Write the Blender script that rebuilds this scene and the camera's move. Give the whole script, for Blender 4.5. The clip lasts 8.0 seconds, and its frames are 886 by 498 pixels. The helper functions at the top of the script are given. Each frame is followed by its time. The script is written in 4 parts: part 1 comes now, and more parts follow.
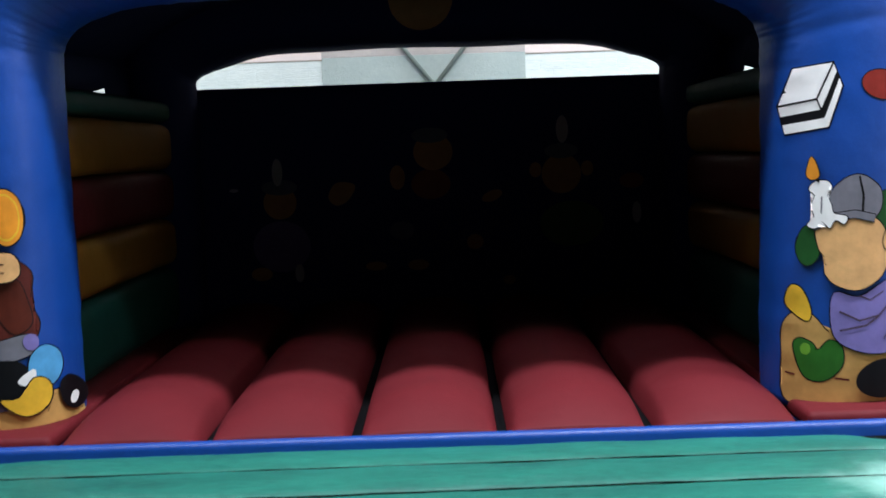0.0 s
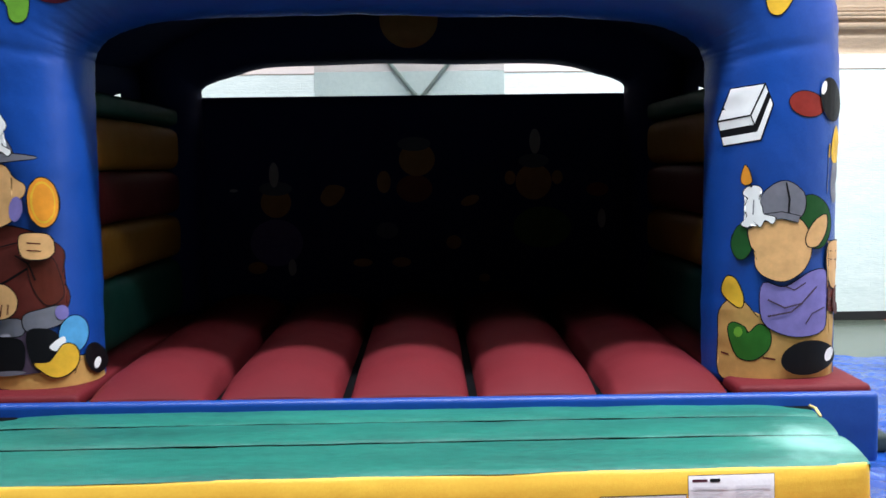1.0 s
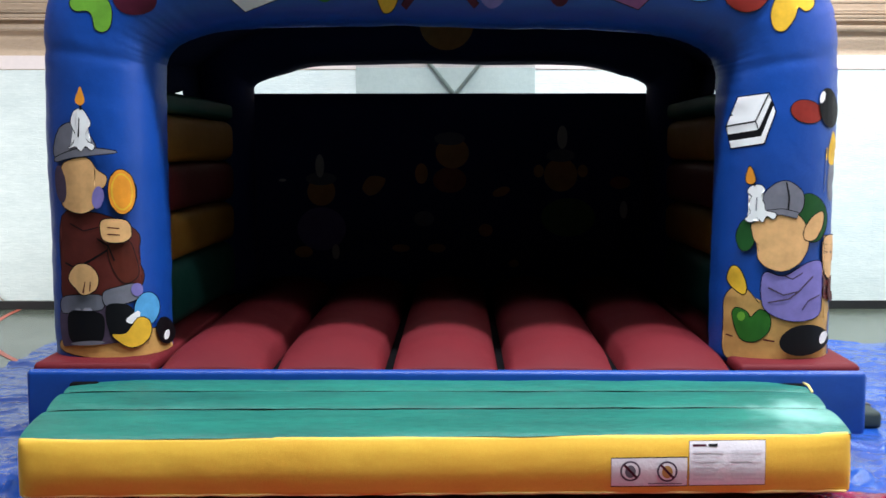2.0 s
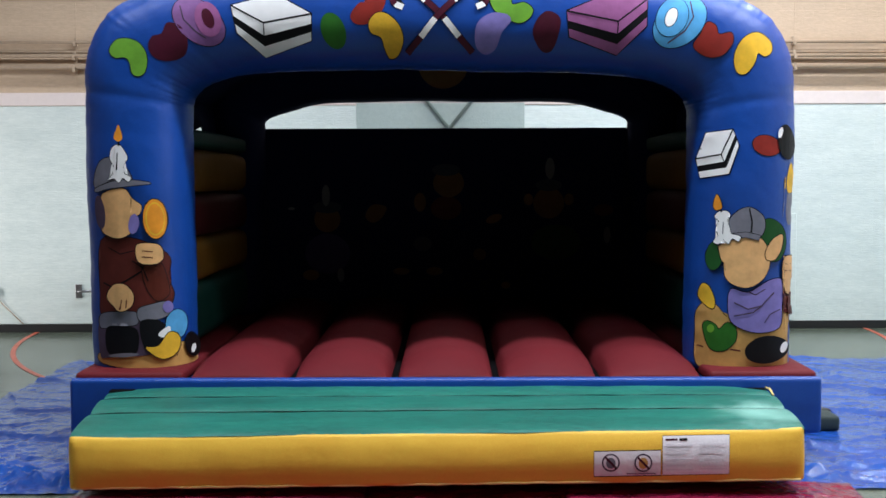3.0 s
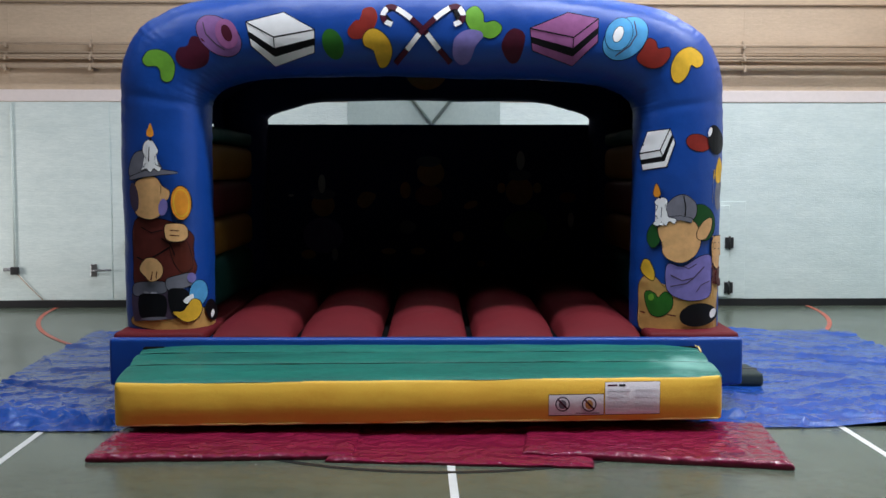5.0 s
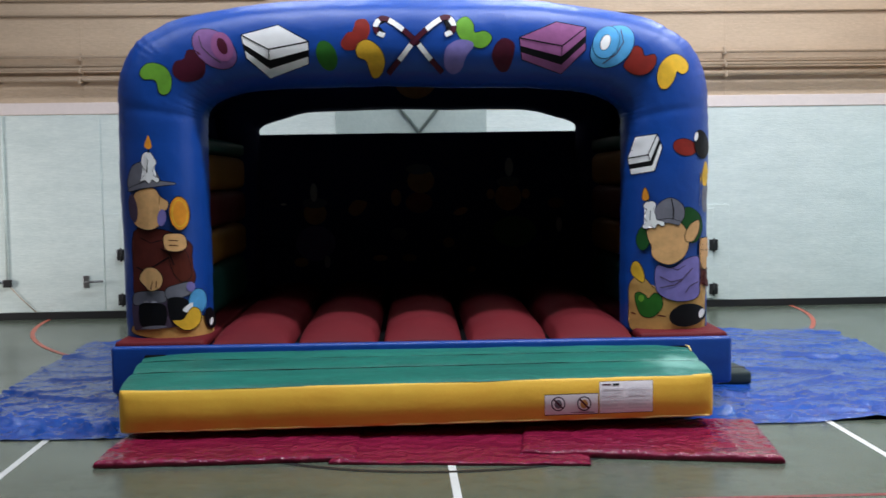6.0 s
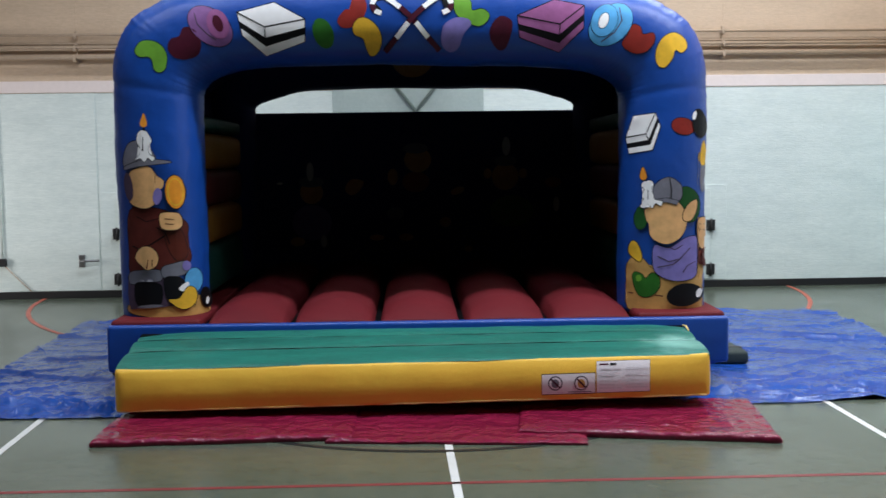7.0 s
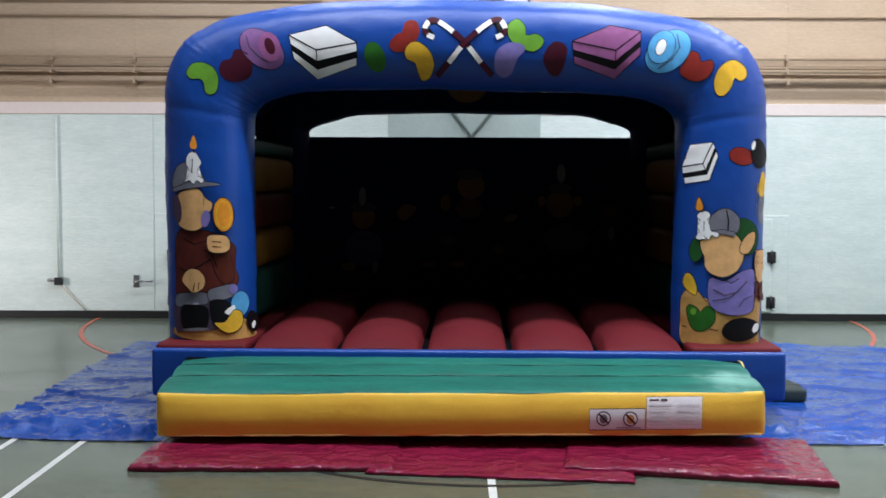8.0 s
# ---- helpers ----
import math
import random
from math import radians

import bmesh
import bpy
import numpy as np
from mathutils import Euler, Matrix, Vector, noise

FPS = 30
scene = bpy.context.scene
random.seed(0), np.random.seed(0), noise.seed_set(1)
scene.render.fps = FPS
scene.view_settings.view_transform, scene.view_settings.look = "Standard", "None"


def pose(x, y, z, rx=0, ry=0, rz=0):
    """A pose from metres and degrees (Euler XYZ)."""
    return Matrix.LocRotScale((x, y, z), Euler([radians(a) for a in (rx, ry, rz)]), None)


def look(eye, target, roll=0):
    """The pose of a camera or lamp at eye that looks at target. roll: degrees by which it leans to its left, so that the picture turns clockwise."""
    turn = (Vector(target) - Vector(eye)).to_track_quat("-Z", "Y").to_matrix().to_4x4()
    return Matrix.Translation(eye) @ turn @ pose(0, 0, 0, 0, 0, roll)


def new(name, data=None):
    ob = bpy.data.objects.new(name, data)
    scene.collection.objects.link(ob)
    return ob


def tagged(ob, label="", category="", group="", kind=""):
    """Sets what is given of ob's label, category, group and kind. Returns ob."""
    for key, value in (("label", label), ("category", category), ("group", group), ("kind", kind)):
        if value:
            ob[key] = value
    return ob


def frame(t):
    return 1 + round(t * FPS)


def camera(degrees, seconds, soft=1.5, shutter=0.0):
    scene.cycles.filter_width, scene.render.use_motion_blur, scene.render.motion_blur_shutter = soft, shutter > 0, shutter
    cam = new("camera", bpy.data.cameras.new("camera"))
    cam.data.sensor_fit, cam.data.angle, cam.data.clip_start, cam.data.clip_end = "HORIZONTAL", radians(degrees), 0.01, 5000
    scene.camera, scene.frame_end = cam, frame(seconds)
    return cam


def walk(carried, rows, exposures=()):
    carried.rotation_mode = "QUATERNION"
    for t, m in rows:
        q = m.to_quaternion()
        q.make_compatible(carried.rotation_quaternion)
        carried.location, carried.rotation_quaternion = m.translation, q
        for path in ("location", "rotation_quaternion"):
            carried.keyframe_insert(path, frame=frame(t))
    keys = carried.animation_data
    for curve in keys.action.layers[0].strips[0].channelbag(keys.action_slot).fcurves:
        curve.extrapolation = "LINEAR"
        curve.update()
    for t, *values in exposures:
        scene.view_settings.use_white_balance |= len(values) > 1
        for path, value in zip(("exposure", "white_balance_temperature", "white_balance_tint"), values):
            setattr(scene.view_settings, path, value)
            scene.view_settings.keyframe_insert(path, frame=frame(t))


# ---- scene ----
cam = camera(41.3, 8.0, soft=1.5, shutter=0.5)
PATH = [
    (0, (-0.083, -4.641, 1.701), (-0.062, -2.65, 1.51), -2.0),
    (0.5, (-0.056, -5.0, 1.703), (-0.031, -3.012, 1.485), -1.2),
    (1, (-0.108, -5.377, 1.631), (-0.051, -3.384, 1.471), -0.7),
    (1.5, (-0.155, -5.681, 1.713), (-0.133, -3.688, 1.539), -0.5),
    (1.7, (-0.14, -5.823, 1.698), (-0.141, -3.832, 1.511), 0.0),
    (2.8, (-0.194, -6.611, 1.755), (-0.159, -4.619, 1.594), -0.2),
    (3, (-0.208, -6.766, 1.719), (-0.185, -4.77, 1.583), -0.2),
    (3.5, (-0.139, -7.08, 1.734), (-0.098, -5.094, 1.505), -0.1),
    (4, (-0.225, -7.415, 1.695), (-0.09, -5.437, 1.436), -1.3),
    (4.5, (-0.214, -7.738, 1.769), (-0.165, -5.742, 1.65), -0.7),
    (4.7, (-0.208, -7.879, 1.74), (-0.158, -5.886, 1.583), 0.1),
    (5.8, (-0.288, -8.212, 1.75), (-0.222, -6.218, 1.609), -0.7),
    (6, (-0.313, -8.215, 1.744), (-0.23, -6.222, 1.602), -0.8),
    (6.5, (-0.314, -8.213, 1.738), (-0.172, -6.224, 1.576), -1.3),
    (7, (-0.318, -8.186, 1.732), (-0.229, -6.196, 1.557), -0.7),
    (7.5, (-0.301, -8.105, 1.742), (-0.257, -6.112, 1.582), -0.7),
    (8, (-0.231, -8.038, 1.739), (-0.245, -6.043, 1.607), 0.2),
]
walk(cam, [(t, look(eye, target, roll)) for t, eye, target, roll in PATH], exposures=[(0.0, 0.37), (0.5, 0.45), (1.0, 0.6), (1.5, 0.55), (1.7, 0.62), (2.8, 0.18), (3.0, 0.08), (3.5, -0.1), (4.0, -0.25), (4.5, -0.04), (4.7, -0.15), (5.8, -0.33), (6.0, -0.23), (6.5, -0.34), (7.0, -0.22), (7.5, -0.1), (8.0, -0.05)])

from mathutils.bvhtree import BVHTree

# ---- light ----
world = bpy.data.worlds.new("hall_air")
scene.world = world
world.use_nodes = True
world.node_tree.nodes["Background"].inputs["Color"].default_value = (0.9, 0.95, 1.0, 1)
world.node_tree.nodes["Background"].inputs["Strength"].default_value = 0.0


def ceiling_lamp(x, y, watts, sx=1.5, sy=0.35, colour=(0.85, 0.905, 1.0)):
    lamp = bpy.data.lights.new("ceiling_lamp", "AREA")
    lamp.shape, lamp.size, lamp.size_y, lamp.energy, lamp.color = "RECTANGLE", sx, sy, watts, colour
    ob = new("ceiling_lamp", lamp)
    ob.matrix_world = pose(x, y, 6.3)
    return ob


for lx, front, rear in ((-4.2, 75, 26), (-1.4, 140, 100), (1.4, 205, 150), (4.2, 255, 170)):
    ceiling_lamp(lx, -0.9, front)
    ceiling_lamp(lx, 3.3, rear)
# extra unseen row, added to brighten the step front, mats and pillars
for lx, watts in ((-4.2, 13), (-1.4, 28), (1.4, 48), (4.2, 62)):
    ceiling_lamp(lx, -3.0, watts)

# daylight from an unseen doorway, added in the west wall to brighten the left side
day = bpy.data.lights.new("doorway_daylight", "AREA")
day.shape, day.size, day.size_y, day.energy, day.color = "RECTANGLE", 1.3, 2.0, 34, (1.0, 0.95, 0.96)
day.spread = radians(90)
new("doorway_daylight", day).matrix_world = look((-7.85, 3.6, 1.05), (-4.6, 5.7, 1.0))


# ---- materials ----
def material(name, base, rough=0.5, second=None, grain=30.0, stain=1.5, bump=0.1, bump_scale=60.0, metal=0.0, wrinkle=0.0, wrinkle_scale=5.0, coat=0.0, squash=None, spec=0.5):
    """Base colour mixed with a second one by two sizes of noise, with fine and broad relief."""
    m = bpy.data.materials.new(name)
    m.use_nodes = True
    nodes, links = m.node_tree.nodes, m.node_tree.links
    b = nodes["Principled BSDF"]
    second = second or tuple(c * 0.8 for c in base)
    at = nodes.new("ShaderNodeTexCoord").outputs["Object"]
    if squash:
        mapping = nodes.new("ShaderNodeMapping")
        mapping.inputs["Scale"].default_value = squash
        links.new(at, mapping.inputs["Vector"])
        at = mapping.outputs["Vector"]

    def cloud(scale, detail, rough_=0.6):
        n = nodes.new("ShaderNodeTexNoise")
        n.inputs["Scale"].default_value, n.inputs["Detail"].default_value, n.inputs["Roughness"].default_value = scale, detail, rough_
        links.new(at, n.inputs["Vector"])
        return n.outputs["Fac"]

    def math_node(op, a, c):
        n = nodes.new("ShaderNodeMath")
        n.operation = op
        for slot, v in zip(n.inputs, (a, c)):
            if isinstance(v, (int, float)):
                slot.default_value = v
            else:
                links.new(v, slot)
        return n.outputs[0]

    small, large = cloud(grain, 3), cloud(stain, 4)
    blend = math_node("ADD", math_node("MULTIPLY", small, 0.5), math_node("MULTIPLY", large, 0.6))
    ramp = nodes.new("ShaderNodeValToRGB")
    ramp.color_ramp.elements[0].position, ramp.color_ramp.elements[1].position = 0.38, 0.72
    ramp.color_ramp.elements[0].color, ramp.color_ramp.elements[1].color = (*base, 1), (*second, 1)
    links.new(blend, ramp.inputs["Fac"])
    links.new(ramp.outputs["Color"], b.inputs["Base Color"])
    spread = nodes.new("ShaderNodeMapRange")
    spread.inputs["To Min"].default_value, spread.inputs["To Max"].default_value = max(0.04, rough - 0.1), min(1, rough + 0.12)
    links.new(large, spread.inputs["Value"])
    links.new(spread.outputs["Result"], b.inputs["Roughness"])
    b.inputs["Metallic"].default_value = metal
    b.inputs["Specular IOR Level"].default_value = spec
    b.inputs["Coat Weight"].default_value = coat
    height = math_node("MULTIPLY", cloud(bump_scale, 2), bump)
    if wrinkle:
        height = math_node("ADD", height, math_node("MULTIPLY", cloud(wrinkle_scale, 3, 0.45), wrinkle))
    bp = nodes.new("ShaderNodeBump")
    bp.inputs["Strength"].default_value, bp.inputs["Distance"].default_value = 1.0, 0.02
    links.new(height, bp.inputs["Height"])
    links.new(bp.outputs["Normal"], b.inputs["Normal"])
    return m


def vinyl(name, colour, rough=0.45, wrinkle=0.5, second=None, spec=0.35):
    return material(name, colour, rough, second=second or tuple(c * 0.82 for c in colour), grain=90, stain=2.2, bump=0.05, bump_scale=260, wrinkle=wrinkle, wrinkle_scale=4.5, spec=spec)


BLUE = vinyl("blue_vinyl", (0.006, 0.066, 0.36), rough=0.36, wrinkle=0.6, spec=0.5)
RED = vinyl("red_vinyl", (0.145, 0.0125, 0.018), rough=0.62, spec=0.2)
GREEN = material("green_vinyl", (0.024, 0.225, 0.165), 0.42, second=(0.010, 0.105, 0.082), grain=40, stain=2.4, bump=0.05, bump_scale=200, wrinkle=0.7, wrinkle_scale=4, squash=(0.45, 2.2, 1), spec=0.4)


def pale_patch(m, place, radius, colour):
    """A paler patch of another colour round a place of the object."""
    nodes, links = m.node_tree.nodes, m.node_tree.links
    b = nodes["Principled BSDF"]
    before = b.inputs["Base Color"].links[0].from_socket
    co = nodes.new("ShaderNodeTexCoord").outputs["Object"]
    off = nodes.new("ShaderNodeVectorMath")
    off.operation = "DISTANCE"
    off.inputs[1].default_value = place
    links.new(co, off.inputs[0])
    n = nodes.new("ShaderNodeTexNoise")
    n.inputs["Scale"].default_value, n.inputs["Detail"].default_value = 9.0, 5.0
    links.new(co, n.inputs["Vector"])
    add = nodes.new("ShaderNodeMath")
    add.operation = "MULTIPLY_ADD"
    add.inputs[1].default_value, add.inputs[2].default_value = radius * 1.2, -radius * 0.6
    links.new(n.outputs["Fac"], add.inputs[0])
    total = nodes.new("ShaderNodeMath")
    links.new(off.outputs["Value"], total.inputs[0])
    links.new(add.outputs[0], total.inputs[1])
    ramp = nodes.new("ShaderNodeMapRange")
    ramp.inputs["From Min"].default_value, ramp.inputs["From Max"].default_value = radius, radius * 0.15
    links.new(total.outputs[0], ramp.inputs["Value"])
    mix = nodes.new("ShaderNodeMix")
    mix.data_type = "RGBA"
    links.new(ramp.outputs["Result"], mix.inputs[0])
    links.new(before, mix.inputs[6])
    mix.inputs[7].default_value = (*colour, 1)
    links.new(mix.outputs[2], b.inputs["Base Color"])


pale_patch(GREEN, (1.68, -0.56, 0.40), 0.24, (0.24, 0.50, 0.42))
YELLOW = vinyl("yellow_vinyl", (0.95, 0.60, 0.075), second=(0.90, 0.50, 0.055))
PIPING = vinyl("pale_yellow_piping", (0.95, 0.72, 0.25))
# castle yellow, red and green darkened to carry the shade inside
SHADED_YELLOW = vinyl("shaded_yellow_vinyl", (0.19, 0.095, 0.012), rough=0.6, spec=0.2)
SHADED_RED = vinyl("shaded_red_vinyl", (0.06, 0.006, 0.008), rough=0.6, spec=0.2)
SHADED_GREEN = vinyl("shaded_green_vinyl", (0.006, 0.058, 0.046), rough=0.6, spec=0.2)
# the castle's blue made near black, shade of the interior put into the colour
SHADED_BLUE = vinyl("shaded_blue_vinyl", (0.005, 0.011, 0.055), rough=0.8, spec=0.15)
SEAM = vinyl("dark_green_seam", (0.003, 0.016, 0.014), rough=0.8, spec=0.1)
MAT_RED = material("glossy_red_mat", (0.25, 0.013, 0.05), 0.09, spec=0.4, second=(0.17, 0.008, 0.036), grain=40, stain=2, bump=0.22, bump_scale=45, wrinkle=2.2, wrinkle_scale=9)
TARP = material("blue_tarpaulin", (0.016, 0.088, 0.40), 0.15, spec=0.5, second=(0.010, 0.05, 0.27), grain=25, stain=2, bump=0.15, bump_scale=70, wrinkle=1.1, wrinkle_scale=6)
FLOOR = material("green_sports_floor", (0.112, 0.13, 0.096), 0.22, second=(0.08, 0.10, 0.072), grain=8, stain=1.1, bump=0.015, bump_scale=120)
WALL_LOW = material("pale_green_paint", (0.74, 0.82, 0.78), 0.45, second=(0.60, 0.69, 0.66), grain=12, stain=1.4, bump=0.12, bump_scale=18, squash=(1, 1, 4))
WALL_HIGH = material("tan_paint", (0.62, 0.47, 0.33), 0.6, second=(0.50, 0.375, 0.26), grain=14, stain=1.1, bump=0.15, bump_scale=22, squash=(1, 1, 3))


def bricked(m, depth):
    """Faint painted brick courses as relief on an upright wall."""
    nodes, links = m.node_tree.nodes, m.node_tree.links
    co = nodes.new("ShaderNodeTexCoord").outputs["Object"]
    split, along, join = nodes.new("ShaderNodeSeparateXYZ"), nodes.new("ShaderNodeMath"), nodes.new("ShaderNodeCombineXYZ")
    links.new(co, split.inputs[0])
    links.new(split.outputs["X"], along.inputs[0])
    links.new(split.outputs["Y"], along.inputs[1])
    links.new(along.outputs[0], join.inputs["X"])
    links.new(split.outputs["Z"], join.inputs["Y"])
    bricks = nodes.new("ShaderNodeTexBrick")
    for key, value in (("Scale", 1.0), ("Brick Width", 0.225), ("Row Height", 0.075), ("Mortar Size", 0.006), ("Mortar Smooth", 0.5)):
        bricks.inputs[key].default_value = value
    links.new(join.outputs[0], bricks.inputs["Vector"])
    first = nodes["Principled BSDF"].inputs["Normal"].links[0].from_node
    over = nodes.new("ShaderNodeBump")
    over.invert = True
    over.inputs["Strength"].default_value, over.inputs["Distance"].default_value = 0.8, depth
    links.new(bricks.outputs["Fac"], over.inputs["Height"])
    links.new(first.outputs["Normal"], over.inputs["Normal"])
    links.new(over.outputs["Normal"], nodes["Principled BSDF"].inputs["Normal"])


bricked(WALL_LOW, 0.0004)
bricked(WALL_HIGH, 0.0006)
RAIL = material("pale_pink_paint", (0.82, 0.72, 0.68), 0.5, second=(0.75, 0.66, 0.62), grain=20, bump=0.05)
PIPE = material("tan_pipe_paint", (0.50, 0.38, 0.27), 0.45, grain=30, bump=0.05)
# unseen ceiling and walls, dark so that less light bounces into the castle
CEILING = material("dark_unseen_ceiling", (0.10, 0.07, 0.05), 0.8)
FAR_WALL = material("dark_unseen_wall", (0.16, 0.11, 0.07), 0.7)
BLACK = material("black_paint", (0.012, 0.012, 0.013), 0.45)
WHITE = material("white_paint", (0.8, 0.8, 0.8), 0.45, second=(0.72, 0.72, 0.73))
LINE_WHITE = material("white_line_paint", (0.78, 0.79, 0.77), 0.4, second=(0.66, 0.67, 0.64), grain=60, stain=6)
LINE_RED = material("red_line_paint", (0.27, 0.025, 0.03), 0.4, second=(0.2, 0.025, 0.027), grain=60, stain=6)
LINE_ORANGE = material("orange_line_paint", (0.6, 0.11, 0.06), 0.4, second=(0.42, 0.1, 0.06), grain=60, stain=6)
LINE_BLACK = material("black_line_paint", (0.008, 0.009, 0.009), 0.45, second=(0.02, 0.022, 0.02), grain=60, stain=6)
STEEL = material("worn_steel", (0.35, 0.35, 0.36), 0.35, metal=1.0)
BOARD_GREY = material("grey_green_board", (0.42, 0.50, 0.47), 0.55, second=(0.36, 0.44, 0.42), stain=3)
BOARD_PINK = material("grey_pink_board", (0.50, 0.47, 0.44), 0.55, second=(0.44, 0.41, 0.39), stain=3)
GAP = material("black_gap_fill", (0.006, 0.006, 0.007), 0.9, spec=0.05)
STRUT = material("grey_green_strut_paint", (0.27, 0.34, 0.31), 0.5)
DARK_STRAP = material("dark_green_webbing", (0.03, 0.05, 0.045), 0.7)


def paint(name, colour):
    return material("paint_" + name, colour, 0.5, second=tuple(c * (0.94 if min(colour) > 0.8 else 0.78) for c in colour), grain=14, stain=7, bump=0.04, bump_scale=200, spec=0.22)


P = {
    "white": paint("white", (0.93, 0.93, 0.93)), "black": paint("black", (0.004, 0.004, 0.006)), "lime": paint("lime", (0.16, 0.40, 0.04)),
    "green": paint("green", (0.03, 0.16, 0.02)), "maroon": paint("maroon", (0.07, 0.007, 0.022)), "mauve": paint("mauve", (0.24, 0.11, 0.30)),
    "lilac": paint("lilac", (0.24, 0.2, 0.52)), "red": paint("red", (0.27, 0.025, 0.018)), "yellow": paint("yellow", (0.85, 0.5, 0.04)),
    "pink": paint("pink", (0.33, 0.11, 0.28)), "sky": paint("sky", (0.1, 0.4, 0.75)), "grey": paint("grey", (0.2, 0.2, 0.24)),
    "tan": paint("tan", (0.80, 0.45, 0.19)), "brown": paint("brown", (0.11, 0.02, 0.015)), "sand": paint("sand", (0.62, 0.35, 0.11)),
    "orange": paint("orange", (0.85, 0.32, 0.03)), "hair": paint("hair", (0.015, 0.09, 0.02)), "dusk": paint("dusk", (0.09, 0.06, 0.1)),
    # tan, red, lilac, green, grey and white darkened for the shaded back wall
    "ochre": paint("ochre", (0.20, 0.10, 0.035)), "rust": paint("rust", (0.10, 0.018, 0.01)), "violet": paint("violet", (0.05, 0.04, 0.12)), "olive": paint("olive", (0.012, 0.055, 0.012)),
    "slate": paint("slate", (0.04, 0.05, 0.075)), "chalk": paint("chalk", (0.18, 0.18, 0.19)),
}


# ---- mesh helpers ----
def part(name, bm, mats, parent=None, label="", smooth=True, at=None):
    me = bpy.data.meshes.new(name)
    bm.normal_update()
    bm.to_mesh(me)
    bm.free()
    for m in mats if isinstance(mats, (list, tuple)) else [mats]:
        me.materials.append(m)
    for p in me.polygons:
        p.use_smooth = smooth
    ob = new(name, me)
    if parent:
        ob.parent = parent
    if at is not None:
        ob.matrix_basis = at
    if label:
        ob["label"] = label
    return ob


def box(bm, x0, x1, y0, y1, z0, z1, bevel=0.0, segments=3):
    made = bmesh.ops.create_cube(bm, size=1, matrix=Matrix.Translation(((x0 + x1) / 2, (y0 + y1) / 2, (z0 + z1) / 2)) @ Matrix.Diagonal((x1 - x0, y1 - y0, z1 - z0, 1)))
    if bevel:
        edges = list({e for v in made["verts"] for e in v.link_edges})
        bmesh.ops.bevel(bm, geom=edges, offset=bevel, segments=segments, profile=0.5, affect="EDGES")
    return bm


def boxed(name, dims, mat, parent=None, bevel=0.004, label="", smooth=False, at=None):
    return part(name, box(bmesh.new(), *dims, bevel=bevel, segments=2), mat, parent, label, smooth, at)


def tube(bm, pts, r, sides=12):
    """A round bar along points."""
    rings = []
    pts = [Vector(p) for p in pts]
    for i, p in enumerate(pts):
        d = (pts[min(i + 1, len(pts) - 1)] - pts[max(i - 1, 0)]).normalized()
        q = d.to_track_quat("Z", "Y")
        rings.append([bm.verts.new(p + q @ Vector((r * math.cos(a), r * math.sin(a), 0))) for a in (2 * math.pi * k / sides for k in range(sides))])
    for a, b in zip(rings, rings[1:]):
        for k in range(sides):
            bm.faces.new((a[k], a[(k + 1) % sides], b[(k + 1) % sides], b[k]))
    bm.faces.new(rings[0][::-1])
    bm.faces.new(rings[-1])
    return bm


def smooth_line(pts, n):
    """n points along a Catmull-Rom line through pts."""
    pts = [Vector(p) for p in pts]
    ext = [2 * pts[0] - pts[1], *pts, 2 * pts[-1] - pts[-2]]
    out = []
    for i in range(n):
        s = i / (n - 1) * (len(pts) - 1)
        k = min(int(s), len(pts) - 2)
        t = s - k
        a, b, c, d = ext[k : k + 4]
        out.append(0.5 * (2 * b + (c - a) * t + (2 * a - 5 * b + 4 * c - d) * t * t + (3 * b - a - 3 * c + d) * t**3))
    return out


def grid(bm, rows, close_u=False):
    """Faces over rows of points of equal length."""
    vs = [[bm.verts.new(p) for p in row] for row in rows]
    for a, b in zip(vs, vs[1:]):
        n = len(a)
        for k in range(n if close_u else n - 1):
            bm.faces.new((a[k], a[(k + 1) % n], b[(k + 1) % n], b[k]))
    return vs


# ---- the hall ----
WALL_Y, RIGHT_X, LEFT_X, BACK_Y, TOP_Z = 5.71, 5.84, -7.6, -15.0, 6.5


def setting(ob, label, category):
    return tagged(ob, label, category, kind="structure")


setting(boxed("floor", (LEFT_X - 0.3, RIGHT_X + 0.3, BACK_Y - 0.3, WALL_Y + 0.3, -0.2, 0.0), FLOOR, bevel=0), "grey-green polished sports hall floor with painted court lines", "floor")
setting(boxed("ceiling", (LEFT_X - 0.3, RIGHT_X + 0.3, BACK_Y - 0.3, WALL_Y + 0.3, TOP_Z, TOP_Z + 0.2), CEILING, bevel=0), "plain unseen hall ceiling, kept dark to cut bounced light", "ceiling")


def hall_wall(name, x0, x1, y0, y1, low_mat=WALL_LOW, high_mat=WALL_HIGH):
    low = setting(boxed(name, (x0, x1, y0, y1, 0.0, 2.39), low_mat, bevel=0), "hall wall with a painted lower part and tan upper part", "wall")
    boxed("upper_wall", (x0, x1, y0, y1, 2.39, TOP_Z), high_mat, low, bevel=0, label="tan painted upper wall")
    return low


wall_north = hall_wall("wall_north", LEFT_X - 0.3, RIGHT_X + 0.3, WALL_Y, WALL_Y + 0.3)
wall_east = hall_wall("wall_east", RIGHT_X, RIGHT_X + 0.3, BACK_Y, WALL_Y)
# west and south walls are unseen and dark throughout, to hold back bounced light
west = hall_wall("wall_west", LEFT_X - 0.3, LEFT_X, BACK_Y, 2.9, FAR_WALL, FAR_WALL)
# unseen opening added round the daylight lamp, closed off outside
boxed("wall_end", (LEFT_X - 0.3, LEFT_X, 4.3, WALL_Y, 0.0, TOP_Z), FAR_WALL, west, bevel=0)
